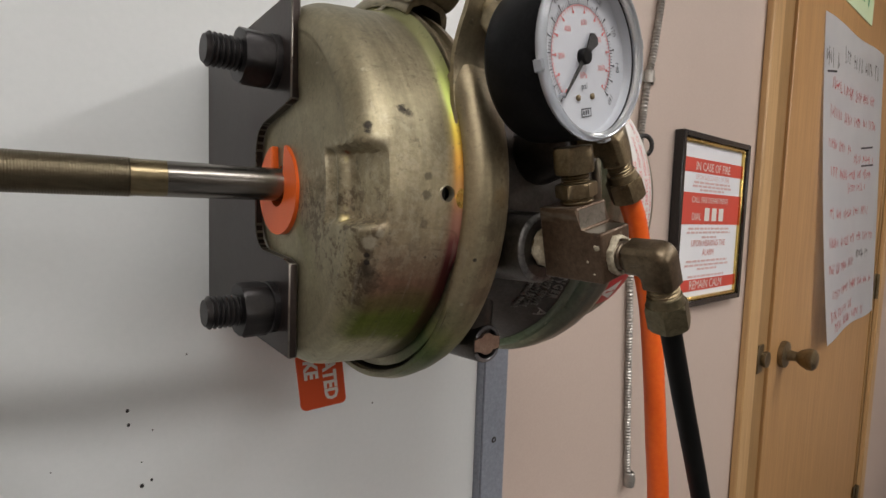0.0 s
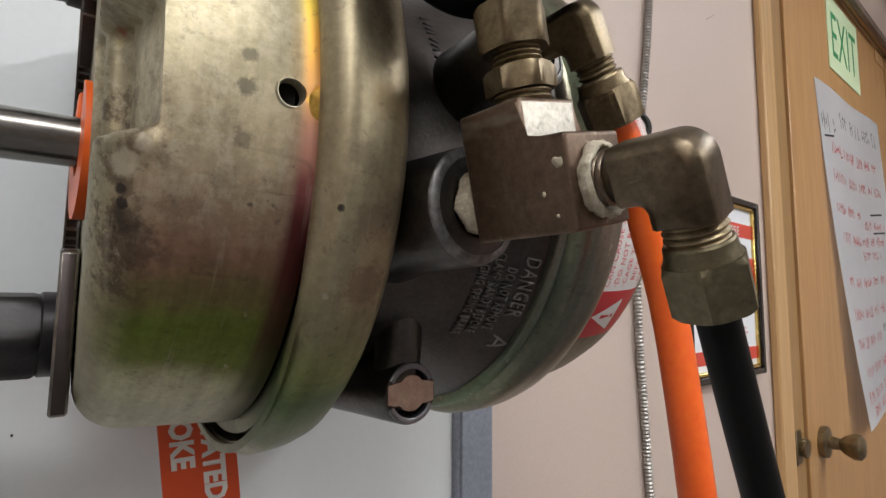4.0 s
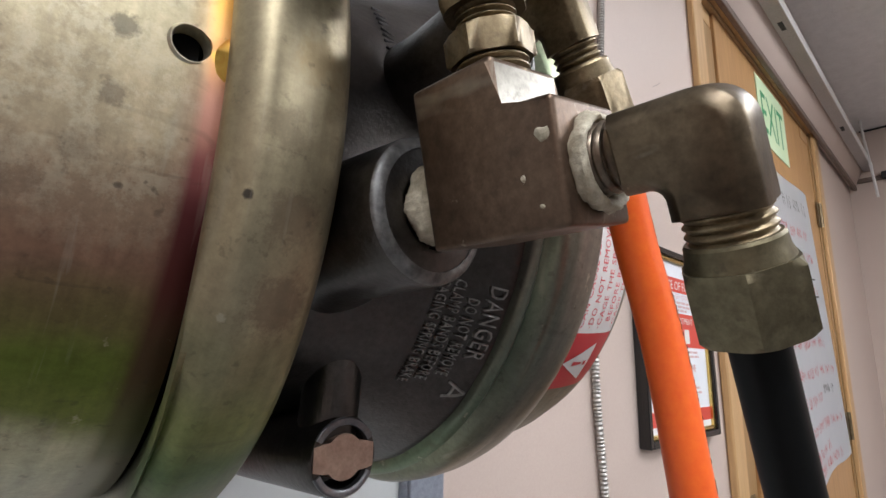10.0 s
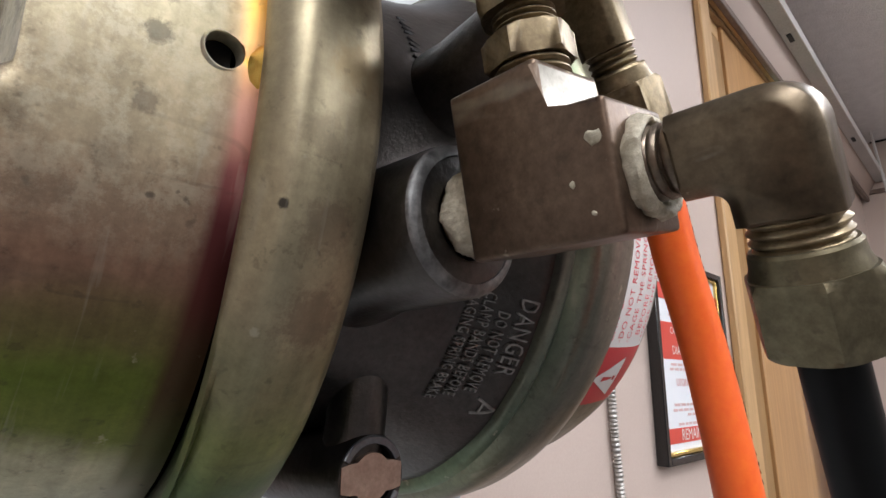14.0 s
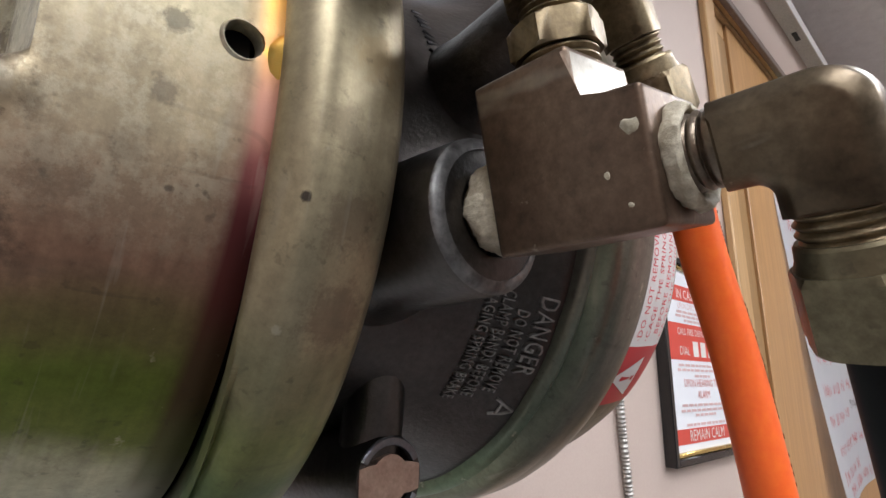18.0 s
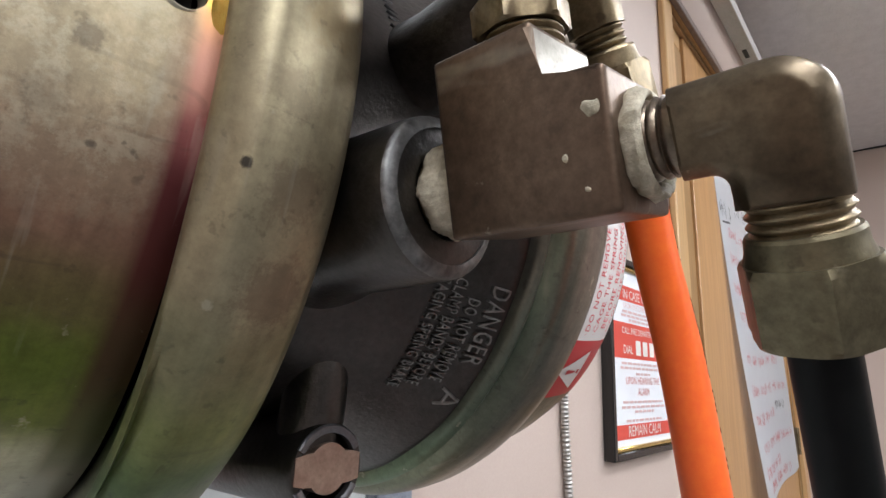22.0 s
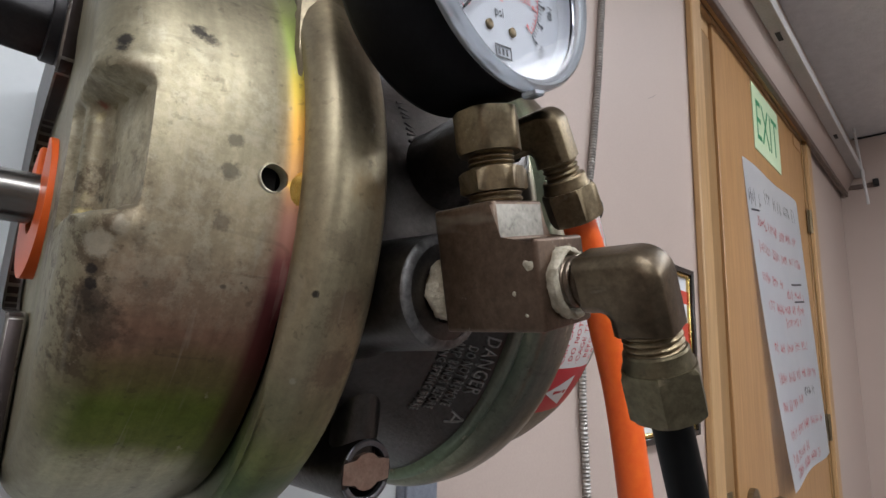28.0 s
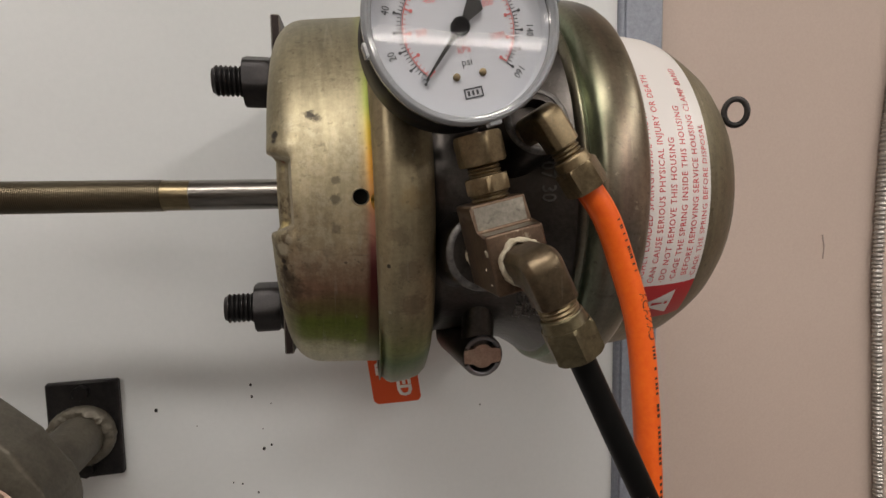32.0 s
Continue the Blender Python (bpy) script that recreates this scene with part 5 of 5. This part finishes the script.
def elbow(name, label, corner, d1, l1, d2, l2, width, nut_w, nut0, nut1, mat, thread_r, mat_nut, turn):
    """A forged elbow: two chamfered legs that meet at a rounded heel, thread and nut on the second."""
    top = thing(name, corner, label, "pipe fitting")
    corner, d1, d2 = Vector(corner), Vector(d1).normalized(), Vector(d2).normalized()
    b = bmesh.new()
    n = d1.cross(d2).normalized()
    h, big, tight, cut = width / 2, width * 0.52, width * 0.16, width * 0.20

    def outline(c, e):
        k = h - c
        pts = [(l1 - e, -k)] + arc(-h + big, -h + big, big - c, 270, 180, 9) + [(-k, l2 - e), (k, l2 - e)]
        return pts + arc(h + tight, h + tight, tight + c, 180, 270, 6) + [(l1 - e, k)]

    m = Matrix(((d1.x, d2.x, n.x, corner.x), (d1.y, d2.y, n.y, corner.y), (d1.z, d2.z, n.z, corner.z), (0, 0, 0, 1)))
    rings = []
    for z, c, e in ((-h, cut, 0.0006), (-h + cut * 0.10, cut * 0.75, 0.0002), (-h + cut * 0.75, cut * 0.10, 0.0), (-h + cut, 0, 0), (h - cut, 0, 0), (h - cut * 0.75, cut * 0.10, 0.0), (h - cut * 0.10, cut * 0.75, 0.0002), (h, cut, 0.0006)):
        rings.append([b.verts.new(m @ Vector((u, v, z))) for u, v in outline(c, e)])
    for ra, rb in zip(rings, rings[1:]):
        for k in range(len(ra)):
            b.faces.new((ra[k], ra[(k + 1) % len(ra)], rb[(k + 1) % len(ra)], rb[k]))
    b.faces.new(rings[0][::-1])
    b.faces.new(rings[-1])
    bmesh.ops.recalc_face_normals(b, faces=b.faces)
    part("elbow_body", b, mat, top, smooth=28)
    b = bmesh.new()
    lathe(b, [(l1 - 0.004, 0), (l1 - 0.004, width * 0.49), (l1 + 0.0006, width * 0.47), (l1 + 0.0012, width * 0.44), (l1 + 0.0014, thread_r)] + thread(l1 + 0.0018, l1 + 0.0075, thread_r, 0.0014, 0.0005), frame_z(corner, d1), 32)
    part("port_thread", b, BRASS_EDGE, top, "rubbed brass thread")
    b = bmesh.new()
    lathe(b, thread(l2 - 0.0005, nut0 + 0.001, thread_r * 1.04, 0.0015, 0.0006), frame_z(corner, d2), 32)
    part("nut_thread", b, BRASS, top, "bright brass thread")
    b = bmesh.new()
    lathe(b, [(nut0, 0), (nut0, nut_w * 0.43), (nut0 + 0.0005, nut_w * 0.45), (nut0 + 0.0022, nut_w * 0.46), (nut0 + 0.0040, nut_w * 0.50), (nut0 + 0.0044, nut_w * 0.50), (nut0 + 0.0044, 0)], frame_z(corner, d2), 40)
    hexnut(b, frame_z(corner, d2) @ pose(0, 0, 0, 0, 0, turn), nut_w, nut0 + 0.0036, nut1)
    part("compression_nut", b, mat_nut, top, "brass hexagonal compression nut", smooth=24)
    return top


HD = Vector((0.43, 0.0, -0.903)).normalized()
E1 = Vector((0.0842, -0.1592, 1.2688))
el1 = elbow("elbow_fitting", "tarnished brass elbow fitting screwed into the tee", E1, (0, 1, 0), 0.0112, HD, 0.0110, 0.0122, 0.0146, 0.0150, 0.0292, BRASS_BROWN, 0.0058, BRASS_OLIVE, 41)
OD = Vector((0.55, -0.02, -0.835)).normalized()
E2 = Vector((0.1012, -0.1259, 1.3160))
el2 = elbow("elbow_fitting", "brass elbow fitting on the rear port with an orange hose", E2, (-0.05, 0.96, -0.1), 0.013, OD, 0.0105, 0.0106, 0.0140, 0.0150, 0.0285, BRASS, 0.0050, BRASS, 12)

# ---- hoses ----
P = E1 + HD * 0.0280
b = bmesh.new()
tube(b, spline([P, P + HD * 0.035, P + HD * 0.11, P + HD * 0.20 + Vector((-0.002, 0.002, 0)), P + HD * 0.33 + Vector((-0.03, 0.03, -0.02)), P + Vector((0.14, 0.12, -0.55)), P + Vector((0.13, 0.25, -0.68))], 10), 0.0041, 24)
part("air_hose", b, BLACK_HOSE, None, "black nylon air hose hanging from a brass nut", category="hose")
P2 = E2 + OD * 0.0275
OPTS = [P2, P2 + OD * 0.014, (0.1305, -0.1272, 1.2640), (0.1360, -0.1295, 1.2420), (0.1375, -0.1325, 1.2150), (0.1370, -0.1365, 1.1800), (0.1350, -0.1415, 1.1350), (0.131, -0.142, 1.06), (0.12, -0.10, 0.92), (0.12, 0.0, 0.75), (0.12, 0.12, 0.66)]
opath = spline(OPTS, 14)
b = bmesh.new()
tube(b, opath, 0.0049, 24)
ohose = part("air_hose", b, ORANGE_HOSE, None, "orange nylon air hose with small black print", category="hose")

fine = spline(OPTS, 60)


def on_hose(run, around):
    """A place on the hose's skin, so far along it, upwards, and so far round it."""
    k = WORD
    while run > 0 and k > 1:
        step = (fine[k] - fine[k - 1]).length
        if run < step:
            break
        run -= step
        k -= 1
    p = fine[k] + (fine[k - 1] - fine[k]).normalized() * run
    d = (fine[k + 1] - fine[k - 1]).normalized()
    side = Vector((0.42, -0.91, 0.0))
    side = (side - d * side.dot(d)).normalized()
    a = around / 0.005
    return p + 0.00502 * (math.cos(a) * side + math.sin(a) * d.cross(side))


WORD = min(range(len(fine)), key=lambda k: abs(fine[k].z - 1.236))
b = bmesh.new()
letters(b, "CANADA", 0.0052, lambda x, y, z: on_hose(x, 0.0018 - y), squeeze=0.8)
part("hose_word", b, INK, ohose, "black printed word")
rnd = random.Random(11)
b = bmesh.new()
s = 64
while s < 380:
    if 1.2345 < fine[s].z < 1.2600:
        s += 4
        continue
    p, d = fine[s], (fine[s + 1] - fine[s - 1]).normalized()
    side = Vector((0.42, -0.91, 0.0))
    side = (side - d * side.dot(d)).normalized()
    c = d.cross(side)
    ln = (fine[s + 1] - fine[s]).length * rnd.uniform(1.2, 2.6)
    vs = []
    for q, aa in ((0, -9), (1, -9), (1, 9), (0, 9)):
        vs.append(b.verts.new(p + d * ln * q + 0.00498 * (math.cos(radians(aa)) * side + math.sin(radians(aa)) * c)))
    b.faces.new(vs)
    s += rnd.choice((3, 3, 4, 3, 8))
part("hose_print", b, INK, ohose, "small black print", kind="stuff")

# ---- adjuster arm on the left ----
GREY_CAST = mottled("grey_green_cast_iron", (0.095, 0.085, 0.066), (0.16, 0.145, 0.115), 40, 0.5, 0.45, 400, 0.25)
flange_thing = thing("shaft_flange", (-0.158, BY, 1.118), "black square flange plate bolted to the board with a stub pipe", "flange")
b = bmesh.new()
box(b, -0.1825, -0.1335, BY - 0.006, BY - 0.0002, 1.0825, 1.1575, 0.0012)
part("flange_plate", b, BLACK_STEEL, flange_thing, "black square steel plate")
b = bmesh.new()
lathe(b, [(0.0, 0.0215), (0.003, 0.0195), (0.006, 0.0172), (0.012, 0.0165), (0.08, 0.0160), (0.08, 0)], frame_z((-0.158, BY - 0.006, 1.118), (0, -1, 0)), 40)
part("stub_pipe", b, GREY_CAST, flange_thing, "grey welded stub pipe")
b = bmesh.new()
lathe(b, [(0.006 + 0.0055 * math.cos(radians(a)), 0.0185 + 0.0048 * math.sin(radians(a))) for a in range(0, 361, 24)], frame_z((-0.158, BY - 0.006, 1.118), (0, -1, 0)), 72)
for v in b.verts:
    v.co += Vector((0, -1, 0)) * noise.noise(v.co * 300) * 0.0022 + Vector((noise.noise(v.co * 420), 0, noise.noise(v.co * 380))) * 0.0012
bmesh.ops.remove_doubles(b, verts=b.verts, dist=1e-6)
part("weld_bead", b, GREY_CAST, flange_thing, "rough weld bead round the pipe")
for z in (1.150, 1.0895):
    b = bmesh.new()
    hexnut(b, frame_z((-0.158, BY - 0.006, z), (0, -1, 0)), 0.010, 0, 0.0045)
    part("flange_bolt", b, BLACK_STEEL, flange_thing)
arm = thing("adjuster_arm", (-0.18, 0.04, 1.118), "grey cast iron slack adjuster arm on the stub pipe", "brake adjuster")
b = bmesh.new()
mk = Matrix(((1, 0, 0, -0.173), (0, 0, 1, 0.02), (0, 1, 0, 1.112), (0, 0, 0, 1)))
poly = [(0.044 * math.cos(radians(a)), 0.044 * math.sin(radians(a))) for a in range(-190, 28, 9)] + [(0.026, 0.044), (0.004, 0.066), (-0.024, 0.082), (-0.060, 0.094), (-0.100, 0.102), (-0.140, 0.106), (-0.152, 0.100), (-0.156, 0.086), (-0.150, 0.074), (-0.100, 0.056), (-0.060, 0.026)]
prism(b, poly, mk, 0.0, 0.036, 0.009, 4)
part("arm_body", b, GREY_CAST, arm, smooth=60)
b = bmesh.new()
lathe(b, [(0, 0), (0, 0.030), (0.002, 0.032), (0.003, 0.031), (0.003, 0.026), (0.001, 0.024), (0.001, 0)], frame_z((-0.173, 0.0205, 1.112), (0, -1, 0)), 40)
part("cover_ring", b, COPPER, arm, "dull coppery cover ring")

# ---- wall things ----
# flexible metal conduit
conduit = thing("flexible_conduit", (0.615, WY - 0.012, 0.86), "flexible galvanised metal conduit strapped to the wall", "conduit")
GALV = mottled("galvanised_steel", (0.33, 0.31, 0.285), (0.48, 0.46, 0.43), 60, 0.38, 0.75, 500, 0.05)
cp = spline([(0.745, WY - 0.0065, 2.18), (0.713, WY - 0.0065, 1.843), (0.695, WY - 0.0065, 1.68), (0.671, WY - 0.0065, 1.535), (0.66, WY - 0.0065, 1.493), (0.65, WY - 0.0065, 1.42), (0.6435, WY - 0.0065, 1.33), (0.643, WY - 0.0065, 1.2), (0.65, WY - 0.0065, 1.11), (0.662, WY - 0.0065, 0.96), (0.672, WY - 0.0065, 0.86)], 40)
fine = []
for pa, pb in zip(cp, cp[1:]):
    n = max(1, round((pb - pa).length / 0.0008))
    fine += [pa + (pb - pa) * k / n for k in range(n)]
b = bmesh.new()
count = len(fine)
tube(b, fine, lambda t: 0.0051 + 0.0008 * math.sin(math.tau * t * count / 6.2), 12)
part("armour", b, GALV, conduit)
b = bmesh.new()
lathe(b, [(-0.010, 0.0064), (-0.009, 0.0078), (0.009, 0.0078), (0.010, 0.0064)], pose(0.660, WY - 0.0075, 1.493), 24)
box(b, 0.644, 0.684, WY - 0.004, WY - 0.001, 1.485, 1.501, 0.001)
lathe(b, [(0, 0.004), (0.003, 0.004), (0.004, 0)], frame_z((0.677, WY - 0.004, 1.493), (0, -1, 0)), 12)
part("strap", b, GALV, conduit, "galvanised one hole strap")
b = bmesh.new()
lathe(b, [(0, 0), (0, 0.008), (0.012, 0.0095), (0.022, 0.0085), (0.024, 0.006)], pose(0.673, WY - 0.010, 0.842), 24)
part("connector", b, GALV, conduit, "conduit connector")

# framed fire notice
NX0, NX1, NZ0, NZ1 = 0.766, 1.048, 1.1225, 1.428
NYF = WY - 0.018
notice = thing("framed_notice", (0.868, WY, 1.3), "framed fire notice in a black frame with gold lining", "notice")
FRAME_BLACK = Mat("black_lacquer_frame", 0.25, 0, (0.012, 0.010, 0.010)).m
GOLD = mottled("gold_leaf_lining", (0.62, 0.42, 0.12), (0.75, 0.55, 0.2), 60, 0.25, 0.9, 400, 0.05)
for name, w0, w1, d, mat in (("outer_frame", 0.0, 0.0105, 0.0, FRAME_BLACK), ("gold_lining", 0.0105, 0.0165, 0.0045, GOLD)):
    for x0, x1, z0, z1 in ((NX0 + w0, NX0 + w1, NZ0 + w0, NZ1 - w0), (NX1 - w1, NX1 - w0, NZ0 + w0, NZ1 - w0), (NX0 + w1, NX1 - w1, NZ0 + w0, NZ0 + w1), (NX0 + w1, NX1 - w1, NZ1 - w1, NZ1 - w0)):
        b = bmesh.new()
        box(b, x0, x1, NYF + d, WY - 0.0005, z0, z1, 0.0012)
        part(name, b, mat, notice)
PAPER = mottled("white_paper", (0.80, 0.82, 0.86), (0.84, 0.86, 0.89), 8, 0.6, 0.0, 300, 0.02, grain=0.06)
NOTICE_RED = Mat("notice_red", 0.5, 0, (0.66, 0.075, 0.05)).m
PALE_RED = Mat("faded_red_print", 0.5, 0, (0.70, 0.48, 0.47)).m
MID_RED = Mat("thin_red_print", 0.5, 0, (0.64, 0.24, 0.22)).m
px0, px1, pz0, pz1 = NX0 + 0.016, NX1 - 0.016, NZ0 + 0.016, NZ1 - 0.016
PYF = NYF + 0.010
b = bmesh.new()
box(b, px0, px1, PYF, PYF + 0.002, pz0, pz1)
sheet = part("notice_sheet", b, PAPER, notice, "white sheet printed in red")


def nz(t):
    return pz1 - (pz1 - pz0) * t


for t0, t1 in ((0.095, 0.185), (0.315, 0.520), (0.885, 0.962)):
    b = bmesh.new()
    box(b, px0, px1, PYF - 0.0006, PYF - 0.0001, nz(t1), nz(t0))
    part("red_band", b, NOTICE_RED, sheet)
pcx = (px0 + px1) / 2
for words, size, t, mat, dx in (("IN CASE OF FIRE", 0.0215, 0.170, WHITE_INK, 0), ("CALL FIRE DEPARTMENT", 0.0150, 0.378, WHITE_INK, -0.004), ("DIAL", 0.0190, 0.492, WHITE_INK, -0.058), ("UPON HEARING THE", 0.0165, 0.665, MID_RED, 0), ("ALARM", 0.0165, 0.728, MID_RED, 0), ("UPON DISCOVERY OF FIRE", 0.0128, 0.228, PALE_RED, 0), ("REMAIN CALM", 0.0230, 0.950, WHITE_INK, 0)):
    b = bmesh.new()
    letters(b, words, size, flat_on((pcx + dx, PYF - 0.0009, nz(t)), (1, 0, 0), (0, 0, 1)), align="CENTER", squeeze=0.92)
    part("notice_line", b, mat, sheet)
for k in range(3):
    b = bmesh.new()
    box(b, pcx - 0.026 + k * 0.030, pcx - 0.006 + k * 0.030, PYF - 0.0010, PYF - 0.0007, nz(0.497), nz(0.410), 0.0)
    part("number_bar", b, WHITE_INK, sheet)
b = bmesh.new()
for t, w in ((0.248, 0.15), (0.272, 0.16), (0.296, 0.10), (0.548, 0.17), (0.574, 0.18), (0.606, 0.06), (0.764, 0.17), (0.792, 0.18), (0.818, 0.08), (0.866, 0.15)):
    x = pcx - w / 2
    rnd = random.Random(int(t * 1000))
    while x < pcx + w / 2:
        wl = rnd.uniform(0.008, 0.02)
        box(b, x, min(x + wl, pcx + w / 2), PYF - 0.0009, PYF - 0.0006, nz(t) - 0.0018, nz(t) + 0.0018)
        x += wl + 0.004
part("fine_print", b, PALE_RED, sheet, "rows of small faded print", kind="stuff")

# exit sign
SIGN = Mat("pale_green_sign", 0.5, 0, (0.66, 0.80, 0.52)).m
SIGN_GREEN = Mat("green_sign_print", 0.5, 0, (0.04, 0.30, 0.11)).m
sign = thing("exit_sign", (1.59, WY + 0.01, 1.97), "pale green exit sign with dark green letters stuck on the door", "sign")
b = bmesh.new()
box(b, 1.652, 1.960, WY - 0.0005, WY + 0.0017, 1.882, 2.098)
part("sign_sheet", b, SIGN, sign)
b = bmesh.new()
letters(b, "EXIT", 0.190, flat_on((1.806, WY - 0.0010, 1.924), (1, 0, 0), (0, 0, 1)), align="CENTER", squeeze=0.66)
part("sign_letters", b, SIGN_GREEN, sign)

# flip chart sheet, curling off the door at its foot
chart = thing("flip_chart_sheet", (1.67, WY, 1.4), "white flip chart sheet with red handwriting taped to the door", "paper")


def chart_at(u, v, lift=0.0):
    """u across, v down, both 0 to 1."""
    x = 1.504 + 0.645 * u + 0.135 * v + 0.03 * u * v
    z = 1.812 + 0.02 * u - (0.875 - 0.01 * u) * v + 0.004 * math.sin(9 * u + 3 * v)
    y = WY + 0.0005 - 0.030 * (v ** 2.2) * (1 - u) ** 1.5 - 0.006 * v * (0.5 + 0.5 * math.sin(7 * u + 2.0 * v)) - 0.001
    return Vector((x, y - lift, z))


b = bmesh.new()
grid = [[b.verts.new(chart_at(i / 30, j / 40)) for i in range(31)] for j in range(41)]
for ga, gb in zip(grid, grid[1:]):
    for i in range(30):
        b.faces.new((ga[i], ga[i + 1], gb[i + 1], gb[i]))
bmesh.ops.solidify(b, geom=b.faces[:], thickness=0.0004)
part("sheet", b, PAPER, chart)
RED_PEN = Mat("red_marker", 0.6, 0, (0.62, 0.10, 0.13)).m
BLACK_PEN = Mat("black_marker", 0.6, 0, (0.05, 0.05, 0.06)).m
rnd = random.Random(5)


def bar_on_chart(b, u0, v0, u1, v1, w):
    d = Vector((u1 - u0, v1 - v0, 0))
    n = Vector((-d.y, d.x, 0)).normalized() * w
    vs = []
    for u, v in ((u0 - n.x, v0 - n.y), (u1 - n.x, v1 - n.y), (u1 + n.x, v1 + n.y), (u0 + n.x, v0 + n.y)):
        vs.append(b.verts.new(chart_at(u, v, 0.0009)))
    b.faces.new(vs)


def scrawl(b, v, u0, u1, size, dens=1.0):
    u = u0
    while u < u1:
        word = rnd.uniform(0.06, 0.16)
        e = min(u + word, u1)
        while u < e:
            h = size * rnd.uniform(0.6, 1.2)
            k = rnd.random()
            s = rnd.uniform(-0.01, 0.012)
            bar_on_chart(b, u, v + h / 2, u + s, v - h / 2, 0.0022)
            if k < 0.55:
                bar_on_chart(b, u, v + rnd.uniform(-0.5, 0.5) * h, u + 0.02, v + rnd.uniform(-0.5, 0.5) * h, 0.0018)
            u += rnd.uniform(0.018, 0.03) / dens
        u += 0.035


b = bmesh.new()
for v, u0, u1 in ((0.19, 0.12, 0.86), (0.275, 0.10, 0.90), (0.37, 0.08, 0.42), (0.40, 0.5, 0.85), (0.455, 0.12, 0.8), (0.50, 0.42, 0.72), (0.585, 0.10, 0.78), (0.68, 0.10, 0.9), (0.765, 0.08, 0.52), (0.85, 0.14, 0.88), (0.92, 0.10, 0.55), (0.965, 0.18, 0.74)):
    scrawl(b, v, u0, u1, 0.032)
part("red_handwriting", b, RED_PEN, chart, "rows of red marker strokes", kind="stuff")
b = bmesh.new()
scrawl(b, 0.085, 0.30, 0.88, 0.045, 0.6)
scrawl(b, 0.12, 0.03, 0.20, 0.05, 0.8)
scrawl(b, 0.745, 0.60, 0.80, 0.03)
for u0, v, u1 in ((0.62, 0.362, 0.84), (0.64, 0.425, 0.86), (0.04, 0.165, 0.17)):
    bar_on_chart(b, u0, v, u1, v - 0.012, 0.003)
part("black_handwriting", b, BLACK_PEN, chart, "black marker strokes and underlines", kind="stuff")

# tape on the door head
b = bmesh.new()
box(b, 2.20, 2.315, WY - 0.0005, WY + 0.0017, 2.07, 2.112)
part("tape_patch", b, mottled("brown_tape", (0.45, 0.25, 0.11), (0.5, 0.29, 0.13), 20, 0.4), None, "strip of brown tape on the door head", category="tape")

# specks on the board
rnd = random.Random(3)
b = bmesh.new()
for x, z, r in ((-0.039, 1.142, 0.0011), (-0.0385, 1.132, 0.0010), (-0.110, 1.128, 0.0013), (-0.031, 1.087, 0.0013), (-0.025, 1.0895, 0.0009), (-0.024, 1.125, 0.0005), (-0.031, 1.104, 0.0005), (-0.056, 1.061, 0.0006), (-0.049, 1.059, 0.0007), (-0.037, 1.050, 0.0008), (-0.002, 1.175, 0.0006), (-0.081, 1.112, 0.0004), (0.13, 1.43, 0.0011), (0.155, 1.105, 0.0007)):
    lathe(b, [(0, 0), (0, r), (0.0003, r * 0.8), (0.0003, 0)], frame_z((x, BY - 0.0001, z), (0, -1, 0)) @ Matrix.Diagonal((1, 1.3, 1, 1)), 10)
part("ink_specks", b, INK, board, "small black specks on the enamel", kind="stuff")
# scuffs on the painted wall
SCUFFS = ((0.905, 1.743, 0.939, 1.764), (0.570, 1.243, 0.572, 1.216))
b = bmesh.new()
for x0, z0, x1, z1 in SCUFFS:
    tube(b, [(x0, WY - 0.0003, z0), ((x0 + x1) / 2 + 0.002, WY - 0.0003, (z0 + z1) / 2), (x1, WY - 0.0003, z1)], 0.0008, 6)
part("wall_scuffs", b, mottled("grey_scuff", (0.34, 0.275, 0.24), (0.42, 0.34, 0.30), 300, 0.7), bpy.data.objects["wall_north"], "small grey scuffs on the paint", kind="stuff")
# screw holes in the frame
for z in (1.032, 0.70, 1.65):
    b = bmesh.new()
    lathe(b, [(0.0001, 0.0034), (0.0006, 0.0030), (0.0006, 0.0018), (-0.002, 0.0016), (-0.002, 0)], frame_z((0.3085, BY - 0.0086, z), (0, -1, 0)), 16)
    part("rivet", b, CAST, board, "dark rivet in the frame")

# fluorescent fittings, out of view; the one at x -1.6 is added fill
TUBE_LENS = Mat("lit_white_lens", 0.5, 0, (0.9, 0.9, 0.9)).emit((0.985, 0.99, 0.985), 5.5).m
for lx, ly, turn, watts, width in LAMPS:
    lamp = thing("ceiling_light", (lx, ly, CEIL), "white enamelled fluorescent ceiling light, lit", "ceiling light", "ceiling lights")
    at = pose(lx, ly, 0, 0, 0, turn)
    half = width / 2 + 0.02
    b = bmesh.new()
    box(b, -0.70, 0.70, -half, half, CEIL - 0.028, CEIL - 0.001, 0.004, at)
    part("lamp_body", b, WHITE_METAL, lamp)
    b = bmesh.new()
    box(b, -0.69, 0.69, -half + 0.012, half - 0.012, CEIL - 0.070, CEIL - 0.029, 0.01, at, 2)
    part("wrap_lens", b, TUBE_LENS, lamp, "lit white wraparound lens")
    for x in (-0.705, 0.705):
        b = bmesh.new()
        box(b, x - 0.012, x + 0.012, -half, half, CEIL - 0.072, CEIL - 0.001, 0.004, at)
        part("end_cap", b, WHITE_METAL, lamp)
